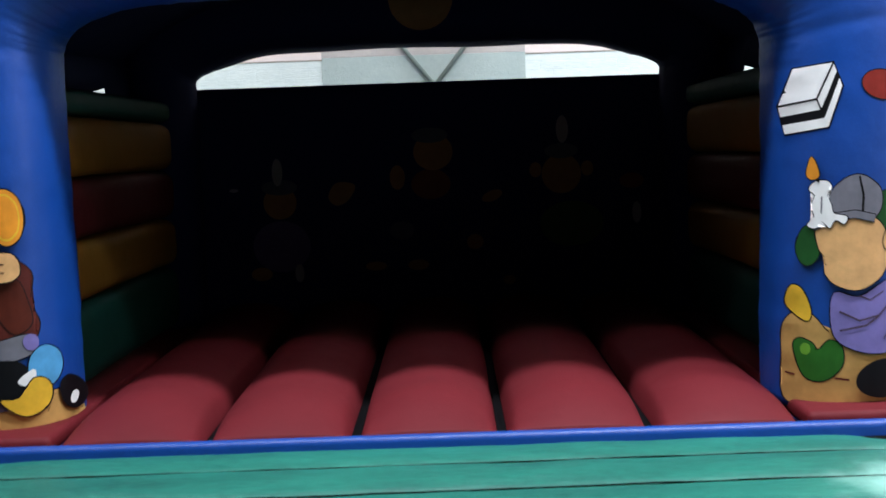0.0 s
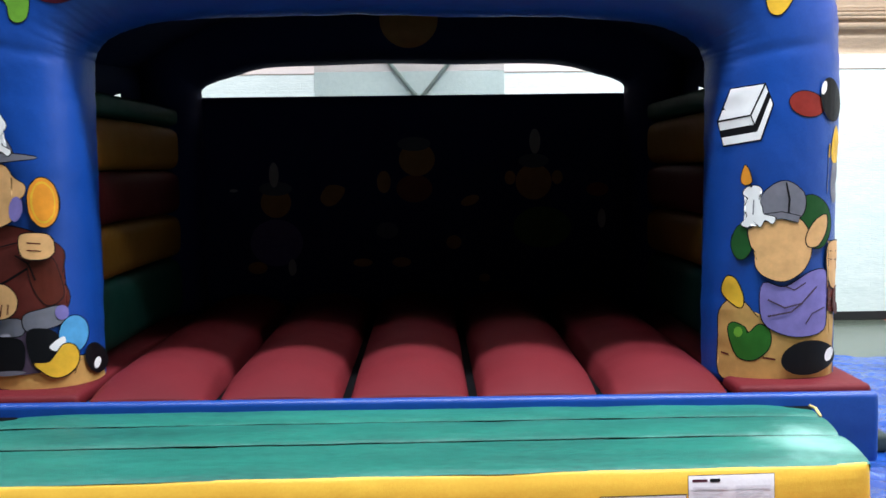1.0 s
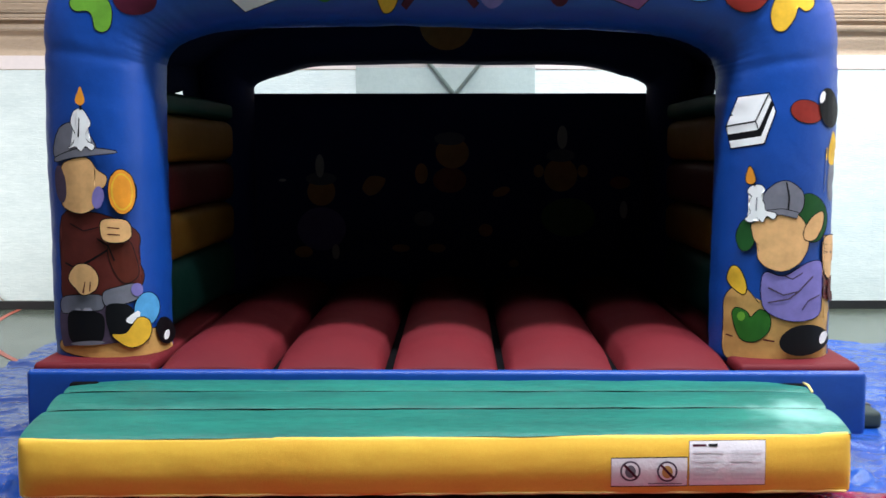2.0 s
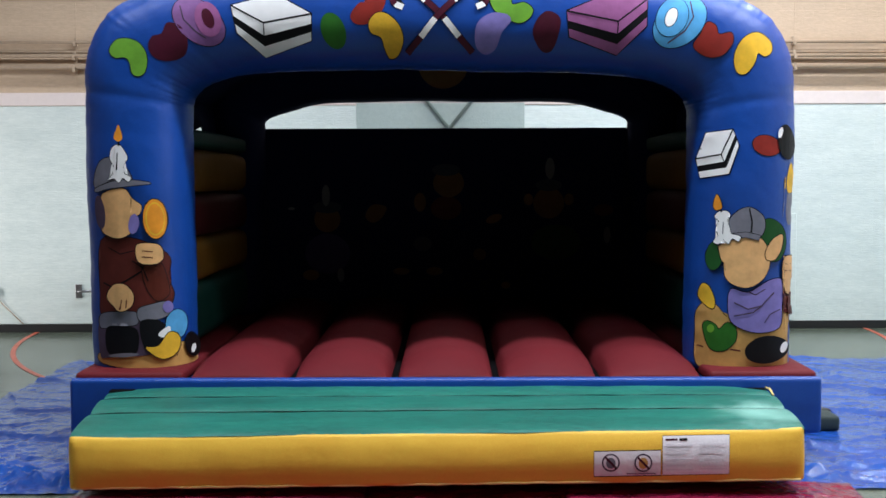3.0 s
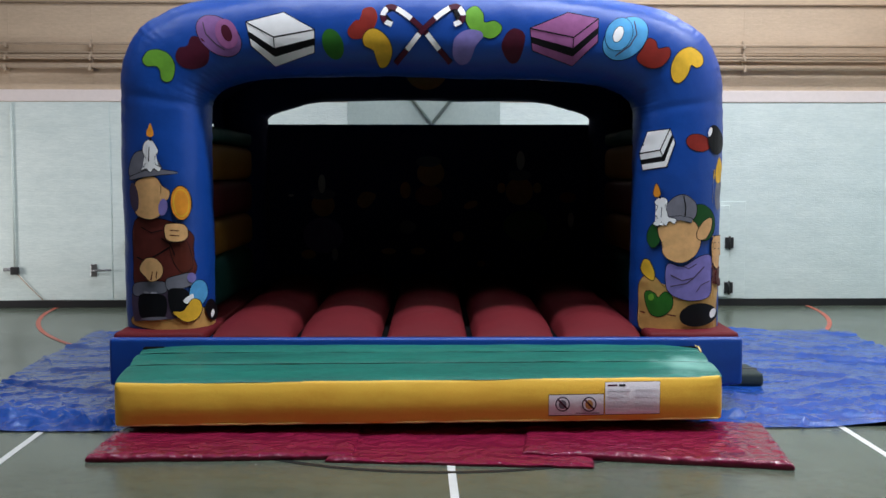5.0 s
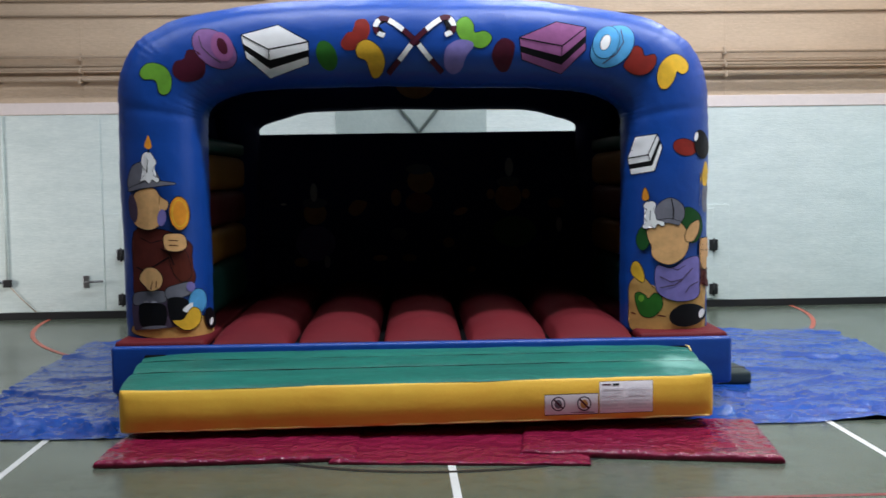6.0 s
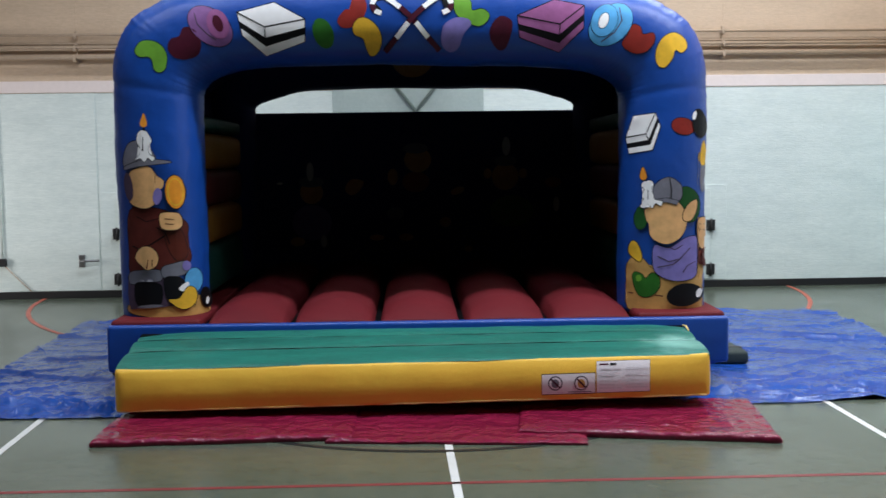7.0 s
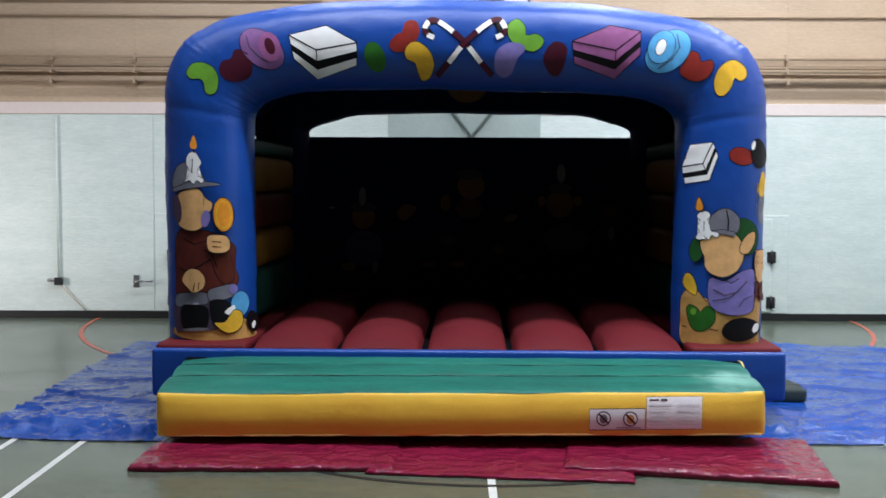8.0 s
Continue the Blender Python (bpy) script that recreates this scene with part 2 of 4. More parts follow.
boxed("lintel", (LEFT_X - 0.3, LEFT_X, 2.9, 4.3, 2.1, TOP_Z), FAR_WALL, west, bevel=0)
boxed("porch", (LEFT_X - 1.2, LEFT_X - 1.0, 2.0, 5.2, 0.0, 3.0), FAR_WALL, west, bevel=0)
hall_wall("wall_south", LEFT_X - 0.3, RIGHT_X + 0.3, BACK_Y - 0.3, BACK_Y, FAR_WALL, FAR_WALL)
setting(boxed("baseboard", (LEFT_X, RIGHT_X - 0.015, WALL_Y - 0.015, WALL_Y, 0.0, 0.085), BLACK), "black skirting along the foot of the pale wall", "skirting")
setting(boxed("baseboard", (RIGHT_X - 0.015, RIGHT_X, BACK_Y, WALL_Y, 0.0, 0.085), BLACK), "black skirting along the foot of the pale wall", "skirting")
setting(boxed("trim", (LEFT_X, RIGHT_X - 0.012, WALL_Y - 0.012, WALL_Y, 2.395, 2.53), RAIL), "pale pink painted band above the green dado", "wall band")
setting(boxed("trim", (RIGHT_X - 0.012, RIGHT_X, BACK_Y, WALL_Y, 2.395, 2.53), RAIL), "pale pink painted band above the green dado", "wall band")
# upright joints and one level joint of the wall boards
for jx in (-5.8, -4.85, -3.9, 3.65):
    setting(boxed("trim", (jx - 0.006, jx + 0.006, WALL_Y - 0.004, WALL_Y, 2.54, 5.8), WALL_HIGH, bevel=0.002), "thin upright cover strip on the tan wall", "cover strip")
setting(part("conduit", tube(bmesh.new(), [(LEFT_X, WALL_Y - 0.02, 3.70), (-1.75, WALL_Y - 0.02, 3.70), (-1.7, WALL_Y - 0.02, 3.75), (-1.7, WALL_Y - 0.02, 6.4)], 0.01), PIPE), "thin brown conduit that turns up the wall", "conduit")
for zz in (3.5,):
    setting(part("conduit", tube(bmesh.new(), [(LEFT_X, WALL_Y - 0.02, zz + 0.03), (RIGHT_X - 0.02, WALL_Y - 0.02, zz + 0.017)], 0.012), PIPE), "thin brown conduit clipped along the wall", "conduit")


def pipe_run(z, r, off):
    run = new("heating_pipe", None)
    tagged(run, "tan painted heating pipe fixed along the wall on brackets", "pipe", "pipes along the wall", "structure")
    part("pipe", tube(bmesh.new(), [(LEFT_X, WALL_Y - off, z + 0.025), (RIGHT_X - 0.02, WALL_Y - off, z + 0.005)], r, 16), PIPE, run)
    for cx in (-4.86, -3.9, 3.63):
        boxed("clip", (cx - 0.015, cx + 0.015, WALL_Y - off - r - 0.006, WALL_Y, z - r - 0.006, z + r + 0.01), PIPE, run)
    return run


pipe_run(3.03, 0.017, 0.07)
pipe_run(2.925, 0.014, 0.06)
pipe_run(2.885, 0.02, 0.10)
pipe_run(2.775, 0.03, 0.10)
for cx in (3.63, -3.9):
    setting(boxed("pipe_bracket", (cx - 0.012, cx + 0.012, WALL_Y - 0.035, WALL_Y, 2.72, 3.1), PIPE), "tan upright pipe bracket on the wall", "bracket")


# ---- court lines ----
def line_strip(name, pts, width, mat, label):
    bm = bmesh.new()
    rows = []
    for i, p in enumerate(pts):
        d = (Vector(pts[min(i + 1, len(pts) - 1)]) - Vector(pts[max(i - 1, 0)])).normalized()
        nrm = Vector((-d.y, d.x)) * width / 2
        rows.append([(p[0] + nrm.x, p[1] + nrm.y, 0.0015), (p[0] - nrm.x, p[1] - nrm.y, 0.0015)])
    grid(bm, rows)
    bmesh.ops.recalc_face_normals(bm, faces=bm.faces)
    return setting(part(name, bm, mat, smooth=False), label, "court line")


for lx in (-3.05, -2.59, 0.0, 2.57, 3.03):
    line_strip("court_line", [(lx, -9.0), (lx, 1.0)], 0.045, LINE_WHITE, "white painted court line on the green floor")
line_strip("court_line", [(-7.0, -2.19), (5.5, -2.33)], 0.04, LINE_RED, "thin red painted court line across the floor")
line_strip("court_line", [(1.8 * math.cos(a), 0.17 + 1.8 * math.sin(a)) for a in (math.pi + math.pi * k / 60 for k in range(61))], 0.045, LINE_BLACK, "black painted circle line on the green floor").location.z = 0.001
line_strip("court_line", [(0.04 + 4.41 * math.cos(a), 5.68 + 4.41 * math.sin(a)) for a in (math.pi + math.pi * k / 80 for k in range(81))], 0.048, LINE_ORANGE, "orange painted half circle on the green floor").location.z = 0.002


# ---- wall fittings ----
def hatch(side):
    """A low white store door against the wall with two black hinges."""
    h = tagged(new("store_hatch", None), "low white painted store hatch door with black hinges", "hatch door", "store hatches")
    h.location = (side * 3.705, WALL_Y, 0)
    s = -side
    xs = sorted((0.0, s * 1.4))
    boxed("frame", (xs[0], xs[1], -0.012, 0, 0.09, 1.235), WALL_LOW, h)
    ds = sorted((s * 0.2, s * 1.36))
    boxed("leaf", (ds[0], ds[1], -0.035, -0.013, 0.11, 1.19), WALL_LOW, h)
    for z in (0.22, 0.75):
        hinge = boxed("hinge", (s * 0.2 - 0.05, s * 0.2 + 0.05, -0.06, -0.036, z - 0.065, z + 0.065), BLACK, h, label="black steel hinge")
        part("pin", tube(bmesh.new(), [(s * 0.2, -0.065, z - 0.08), (s * 0.2, -0.065, z + 0.08)], 0.012, 10), BLACK, hinge)
    return h


hatch(1)
hatch(-1)

door = setting(boxed("door_1", (-4.83, -3.72, WALL_Y - 0.01, WALL_Y, 0.09, 2.385), WALL_LOW, bevel=0.004), "pale green flush door with a lever handle and bolt rod", "door")
part("bolt_rod", tube(bmesh.new(), [(-4.84, WALL_Y - 0.03, 0.46), (-4.84, WALL_Y - 0.03, 2.36)], 0.011, 10), WALL_LOW, door)
lock = boxed("lock_box", (-4.885, -4.79, WALL_Y - 0.07, WALL_Y - 0.011, 0.39, 0.48), BLACK, door, bevel=0.01, label="black lock box")
part("knob", tube(bmesh.new(), [(-4.88, WALL_Y - 0.05, 0.45), (-4.96, WALL_Y - 0.05, 0.45)], 0.02, 12), STEEL, lock)
part("cord", tube(bmesh.new(), [(-4.81, WALL_Y - 0.03, 0.39), (-4.71, WALL_Y - 0.03, 0.28), (-4.52, WALL_Y - 0.03, 0.09)], 0.006, 8), PIPE, lock)
plate = boxed("handle", (-3.965, -3.895, WALL_Y - 0.023, WALL_Y - 0.011, 0.365, 0.51), STEEL, door, label="grey steel lever handle")
part("lever", tube(bmesh.new(), [(-3.93, WALL_Y - 0.023, 0.44), (-3.93, WALL_Y - 0.07, 0.44), (-3.90, WALL_Y - 0.075, 0.44), (-3.72, WALL_Y - 0.07, 0.445)], 0.014, 10), STEEL, plate)

backboard = tagged(new("basketball_backboard", None), "white basketball backboard with black border and target square", "backboard")
backboard.location = (0.035, 4.9, 0)
boxed("board", (-0.59, 0.59, 0.0, 0.03, 3.0, 3.93), WHITE, backboard, bevel=0.005)
for nm, d in (("border", (-0.585, -0.555, 3.01, 3.92)), ("border", (0.555, 0.585, 3.01, 3.92)), ("border", (-0.555, 0.555, 3.89, 3.92)), ("border", (-0.555, 0.555, 3.01, 3.04)),
              ("target_line", (-0.295, -0.255, 3.16, 3.56)), ("target_line", (0.255, 0.295, 3.16, 3.56)), ("target_line", (-0.295, 0.295, 3.56, 3.6)), ("target_line", (-0.255, 0.255, 3.16, 3.2))):
    boxed(nm, (d[0], d[1], -0.004, 0.0, d[2], d[3]), BLACK, backboard, bevel=0)
for sx in (-1, 1):
    part("arm", tube(bmesh.new(), [(sx * 0.3, 0.03, 3.3), (sx * 0.3, WALL_Y - 4.9, 3.3)], 0.022), STEEL, backboard)
    part("strut", tube(bmesh.new(), [(-0.03, WALL_Y - 4.95, 2.14), (sx * 0.85 - 0.02, WALL_Y - 4.95, 3.2)], 0.019), STRUT, backboard, "grey-green painted strut")
mount = tagged(new("mounting_board", None), "grey-green mounting board on the wall behind the backboard", "wall board")
mount.location = (-0.085, WALL_Y, 0)
boxed("lower_board", (-0.885, 0.885, -0.02, -0.013, 1.6, 2.41), BOARD_GREY, mount, bevel=0.002)
boxed("upper_board", (-0.885, 0.885, -0.02, -0.013, 2.411, 3.25), BOARD_PINK, mount, bevel=0.002)

# ---- ground sheet ----
bm = bmesh.new()
rows = []
for j in range(191):
    row = []
    v = j / 190
    for i in range(301):
        u = i / 300
        x = -3.42 + 7.5 * u
        y = -0.58 + 4.3 * v
        edge = min(u, 1 - u, v * 0.6, (1 - v) * 0.6)
        w = noise.noise(Vector((x * 0.9, y * 0.9, 3.1)))
        x += 0.12 * w * (1 - min(1, edge * 12)) + (0.25 if u > 0.9 else 0) * (v - 0.6) * (u - 0.9) * 10
        y += 0.16 * noise.noise(Vector((x * 1.3, 7.7, y * 1.3))) * (1 - min(1, edge * 12))
        y -= 0.13 * math.exp(-(((x - 2.3) / 0.4) ** 2)) * max(0, 1 - v * 5)
        fold = abs(noise.noise(Vector((x * 0.9 + 0.8 * y, y * 1.3 - 0.6 * x, 0.4))))
        fine = abs(noise.noise(Vector((x * 2.3 - y, y * 2.6 + x, 5.2))))
        tiny = abs(noise.noise(Vector((x * 11.0 + y * 3, y * 9.0, 1.7))))
        crumple = 0.3 + 0.8 * max(0, 1 - v * 4.5) + (0.35 if x < -2 else 0) * max(0, 1 - v * 2)
        z = 0.006 + 0.05 * (max(0, 0.09 - fold) / 0.09) ** 1.3 * (0.4 + 0.6 * abs(noise.noise(Vector((x * 0.8, y * 0.8, 9))))) + min(1, v * 22 + 0.1) * crumple * (0.034 * max(0, 0.09 - fine) / 0.09 + 0.012 * (max(0, 0.3 - tiny) / 0.3) ** 1.5 + 0.016 * (max(0, 0.2 - abs(noise.noise(Vector((x * 4.6 + 1.5 * y, y * 5.2 - x, 2.9))))) / 0.2) ** 1.4)
        ridge = -0.33 + 0.16 * noise.noise(Vector((x * 1.6, 2.2, 0)))
        z += 0.03 * math.exp(-(((y - ridge) / 0.05) ** 2)) * (0.3 + abs(noise.noise(Vector((x * 2.4, 8.8, 1))))) + 0.02 * math.exp(-(((y - 0.25 - 0.5 * (x - 3)) / 0.04) ** 2)) * (1 if x > 2.3 else 0)
        under = -2.25 < x + 0.12 < 2.25 and 0.0 < y < 3.7 or -2.1 < x + 0.1 < 1.8 and y < 0.1
        row.append((x, y, 0.006 if under else z))
    rows.append(row)
grid(bm, rows)
tagged(part("tarpaulin", bm, TARP), "crumpled shiny blue plastic tarpaulin spread under the castle", "tarpaulin")


# ---- crash mats ----
def crash_mat(name, corners, z0, thick, seed, label):
    """A thin quilted sheet; corners run front-left, front-right, back-right, back-left."""
    bm = bmesh.new()
    a, b, c, d = [Vector(p) for p in corners]
    top, nu, nv = [], 150, 60
    for j in range(nv + 1):
        row = []
        for i in range(nu + 1):
            u, v = i / nu, (j / nv) ** 1.6
            p = a.lerp(b, u).lerp(d.lerp(c, u), v)
            e = min(u * (b - a).length, (1 - u) * (b - a).length, v * (d - a).length, (1 - v) * (d - a).length)
            round_off = math.sqrt(max(0, 1 - (1 - min(1, e / (0.03 + 0.035 * abs(noise.noise(Vector((p.x * 6 + seed, p.y * 6, 1)))) + 0.02 * abs(noise.noise(Vector((p.x * 21, p.y * 21, seed))))))) ** 2))
            w = noise.noise(Vector((p.x * 3.2 + seed, p.y * 3.2, seed))) * 0.010 - 0.006 + (0.007 * noise.noise(Vector((p.x * 17, p.y * 13, seed))) + 0.008 * abs(noise.noise(Vector((p.x * 34, p.y * 28, seed))))) * max(0, 1 - e / 0.13) + abs(noise.noise(Vector((p.x * 9 + seed, p.y * 9, 2)))) * 0.008
            shift = 0.012 * noise.noise(Vector((p.x * 5, p.y * 5, seed + 4)))
            row.append((p.x + shift, p.y + shift, z0 + 0.004 + (thick - 0.004) * (0.35 + 0.65 * round_off) + w * round_off))
        top.append(row)
    vs = grid(bm, top)
    border = [vs[0][i] for i in range(nu + 1)] + [vs[j][nu] for j in range(1, nv + 1)] + [vs[nv][i] for i in range(nu - 1, -1, -1)] + [vs[j][0] for j in range(nv - 1, 0, -1)]
    low = [bm.verts.new((v.co.x, v.co.y, z0)) for v in border]
    n = len(border)
    for k in range(n):
        bm.faces.new((border[k], low[k], low[(k + 1) % n], border[(k + 1) % n]))
    bm.faces.new(low)
    bmesh.ops.recalc_face_normals(bm, faces=bm.faces)
    return tagged(part(name, bm, MAT_RED), label, "mat", "red mats in front of the step")


crash_mat("floor_mat", [(-0.72, -1.40), (0.80, -1.58), (0.95, -0.35), (-0.6, -0.3)], 0.002, 0.026, 3.0, "glossy dark red vinyl mat lying under its neighbours")
crash_mat("floor_mat", [(-2.10, -1.37), (-0.56, -1.34), (-0.53, -0.35), (-2.06, -0.35)], 0.004, 0.04, 8.0, "glossy dark red vinyl mat on the hall floor")
crash_mat("floor_mat", [(0.42, -1.31), (1.92, -1.64), (2.04, -0.62), (0.55, -0.38)], 0.004, 0.046, 14.0, "glossy dark red vinyl mat overlapping the middle one")


# ---- the inflatable castle ----
castle = tagged(new("bouncy_castle", None), "blue inflatable bouncy castle with red deck on a tarpaulin", "bouncy castle")
castle.matrix_basis = pose(-0.12, 0, 0, 0, 0, -1.0)


def inflated_arch(name, outer, inner, y0, y1, power=2.4, n=220, m=48, shift=0.0, lean=0.0, mat=BLUE):
    """A puffed arch between an outer and an inner half outline given from foot to crown."""
    o = smooth_line([(-x, 0, z) for x, z in outer] + [(x, 0, z) for x, z in outer[-2::-1]], n)
    k = smooth_line([(-x, 0, z) for x, z in inner] + [(x, 0, z) for x, z in inner[-2::-1]], n)
    bm = bmesh.new()
    rows = []
    ym, half = (y0 + y1) / 2, (y1 - y0) / 2
    for i, (a, b) in enumerate(zip(o, k)):
        row = []
        for j in range(m):
            ang = 2 * math.pi * j / m
            c, s = math.cos(ang), math.sin(ang)
            c = math.copysign(abs(c) ** (2 / power), c)
            s = math.copysign(abs(s) ** (2 / power), s)
            p = b.lerp(a, 0.5 + 0.5 * c)
            pucker = 0.006 * noise.noise(Vector((i * 0.55, ang * 0.6, 2))) * abs(c) ** 2 + 0.01 * noise.noise(Vector((p.x * 1.7, p.z * 1.7, 8)))
            p = p + (a - b).normalized() * pucker * c
            seam = max(0, 1 - abs(abs(ang - 1.5 * math.pi) - 0.95) / 0.22)
            p = p + (a - b).normalized() * c * seam * (0.004 * math.sin(i * 2.1) + 0.006 * noise.noise(Vector((i * 0.9, 3, 1))) - 0.006)
            crease = 0.006 * math.exp(-(((p.z - 2.13 - 0.05 * c) / 0.03) ** 2)) * (1 if abs(p.x) > 1.4 else 0)
            row.append((p.x + shift, ym + (half + pucker - crease) * s, p.z + lean * p.x * min(1, max(0, p.z - 0.6))))
        rows.append(row)
    vs = grid(bm, rows, close_u=True)
    bm.faces.new(vs[0][::-1])
    bm.faces.new(vs[-1])
    bmesh.ops.recalc_face_normals(bm, faces=bm.faces)
    return part(name, bm, mat, castle)


OUTER = [(2.15, 0.50), (2.155, 1.0), (2.16, 1.6), (2.16, 2.12), (2.14, 2.39), (2.04, 2.61), (1.89, 2.73), (1.62, 2.84), (0.96, 2.935), (0.0, 2.965)]
INNER = [(1.53, 0.50), (1.53, 1.0), (1.53, 1.6), (1.53, 2.0), (1.515, 2.13), (1.46, 2.20), (1.36, 2.25), (1.2, 2.29), (0.85, 2.315), (0.0, 2.325)]
arch = inflated_arch("front_arch", OUTER, INNER, 0.2, 0.85, shift=-0.032, lean=-0.011)
OUTER_B = [(1.96, 0.50), (1.96, 1.0), (1.96, 1.6), (1.96, 2.05), (1.95, 2.3), (1.92, 2.5), (1.84, 2.62), (1.6, 2.72), (0.95, 2.8), (0.0, 2.83)]
INNER_B = [(1.505, 0.50), (1.505, 1.0), (1.505, 1.6), (1.505, 2.0), (1.505, 2.10), (1.46, 2.14), (1.33, 2.185), (1.1, 2.25), (0.85, 2.27), (0.0, 2.275)]
back_arch = inflated_arch("back_arch", OUTER_B, INNER_B, 2.75, 3.35, n=90, m=28, mat=SHADED_BLUE)

# roof sheet between the arches
bm = bmesh.new()
rows = []
for j in range(25):
    y = 0.55 + 2.5 * j / 24
    sag = math.sin(math.pi * j / 24)
    row = []
    for i in range(41):
        u = -1 + 2 * i / 40
        x = 1.98 * u
        z = 2.72 - 0.5 * abs(u) ** 3.2 - 0.06 * sag
        row.append((x, y, z + 0.01 * noise.noise(Vector((x * 2, y * 2, 4)))))
    rows.append(row)
grid(bm, rows)
roof = part("roof", bm, SHADED_BLUE, castle, "blue roof sheet, darkened for the shade under it")
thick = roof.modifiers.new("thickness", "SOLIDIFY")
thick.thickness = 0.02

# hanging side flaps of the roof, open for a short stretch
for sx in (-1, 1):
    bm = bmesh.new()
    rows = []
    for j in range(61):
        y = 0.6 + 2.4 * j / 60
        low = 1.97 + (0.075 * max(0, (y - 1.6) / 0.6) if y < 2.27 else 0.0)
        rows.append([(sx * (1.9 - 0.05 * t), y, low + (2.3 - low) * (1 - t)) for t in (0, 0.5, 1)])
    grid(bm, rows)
    flap = part("side_flap", bm, SHADED_BLUE, castle, "blue flap under the roof edge, darkened for the shade")
    flap.modifiers.new("thickness", "SOLIDIFY").thickness = 0.012

# side walls of stacked tubes
def wall_tube(x, z0, z1, mat, label):
    bm = bmesh.new()
    rows = []
    for j in range(25):
        y = 0.6 + 2.4 * j / 24
        ring = []
        for k in range(32):
            ca, sa = math.cos(2 * math.pi * k / 32), math.sin(2 * math.pi * k / 32)
            ca, sa = math.copysign(abs(ca) ** 0.62, ca), math.copysign(abs(sa) ** 0.45, sa)
            ring.append((x + 0.16 * ca, y, (z0 + z1) / 2 + (z1 - z0) * 0.5 * sa + 0.012 * math.sin(y * 1.3)))
        rows.append(ring)
    vs = grid(bm, rows, close_u=True)
    bm.faces.new(vs[0][::-1])
    bm.faces.new(vs[-1])
    bmesh.ops.recalc_face_normals(bm, faces=bm.faces)
    return part("side_tube", bm, mat, castle, label)


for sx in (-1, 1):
    for z0, z1, m, nm in ((0.55, 0.95, SHADED_GREEN, "teal green"), (0.95, 1.25, SHADED_YELLOW, "amber"), (1.25, 1.55, SHADED_RED, "dark red"), (1.55, 1.85, SHADED_YELLOW, "amber"), (1.85, 1.98, SHADED_GREEN, "teal green")):
        wall_tube(sx * 1.78, z0, z1, m, nm + " inflated side tube darkened for the shade inside")

# back wall
bm = bmesh.new()
rows = []
for j in range(31):
    z = 0.465 + 1.595 * j / 30
    rows.append([(1.62 * (-1 + 2 * i / 60), 3.16 - 0.05 * math.sqrt(max(0, 1 - (-1 + 2 * j / 30) ** 2)), z) for i in range(61)])
front = grid(bm, rows)
back = grid(bm, [[(1.62 * (-1 + 2 * i / 60), 3.3, 0.465 + 1.595 * j / 30) for i in range(61)] for j in range(31)])
for i in range(60):
    bm.faces.new((front[30][i], front[30][i + 1], back[30][i + 1], back[30][i]))
bmesh.ops.recalc_face_normals(bm, faces=bm.faces)
back_wall = part("back_wall", bm, SHADED_BLUE, castle)

# base and deck
bm = box(bmesh.new(), -2.18, 2.18, 0.02, 3.6, 0.14, 0.462, bevel=0.1, segments=6)
part("base", bm, BLUE, castle, "blue inflated base")
part("underside", box(bmesh.new(), -2.08, 2.08, 0.16, 3.48, 0.006, 0.2, bevel=0.05, segments=3), SHADED_BLUE, castle, "underside on the tarpaulin, darkened for the shade beneath the base")


def deck_tube(x0, x1, name="deck_tube"):
    bm = bmesh.new()
    rows = []
    for j in range(61):
        y = 0.012 + 3.2 * (j / 60) ** 1.5
        t = min(1, y / 0.42)
        lift = math.sin(math.pi / 2 * t) ** 0.85
        row = []
        for i in range(25):
            u = -1 + 2 * i / 24
            z = 0.465 + 0.045 * min(1, (1 - abs(u)) * 14) + 0.125 * (1 - abs(u) ** 2.0) ** 0.62 * lift
            row.append(((x0 + x1) / 2 + ((x1 - x0) / 2 - 0.02) * u, y, z))
        rows.append(row)
    vs = grid(bm, rows)
    foot = [bm.verts.new((v.co.x, 0.012, 0.455)) for v in vs[0]]
    for i in range(24):
        bm.faces.new((foot[i], foot[i + 1], vs[0][i + 1], vs[0][i]))
    bmesh.ops.recalc_face_normals(bm, faces=bm.faces)
    return part(name, bm, RED, castle)


for k in range(5):
    deck_tube(-1.5225 + 0.609 * k, -1.5225 + 0.609 * (k + 1))
# black strips stand in for the shade deep between the tubes
for k in range(6):
    part("deck_gap_strip", box(bmesh.new(), -1.5435 + 0.609 * k, -1.5015 + 0.609 * k, 0.008, 3.2, 0.45, 0.468, bevel=0.006, segments=2), GAP, castle, "black strip for the shade in the gap between deck tubes")
for sx in (-1, 1):
    bm = box(bmesh.new(), *sorted((sx * 1.54, sx * 2.175)), 0.045, 3.4, 0.46, 0.535, bevel=0.03, segments=4)
    part("pillar_pad", bm, RED, castle, "red pad under the pillar")
part("front_panel", box(bmesh.new(), -2.186, 2.186, -0.02, 0.04, 0.175, 0.509, bevel=0.028, segments=5), BLUE, castle, "blue front panel of the base")

# front step: yellow body and green top tubes, its front raised towards one end
step_x0, step_x1 = -1.94, 1.852


def tilt(x, y):
    return 0.0115 * x * min(1.0, max(0.0, -y / 0.84))


def ends(x):
    """Distance to the nearer end of the step."""
    return min(x - step_x0, step_x1 - x)


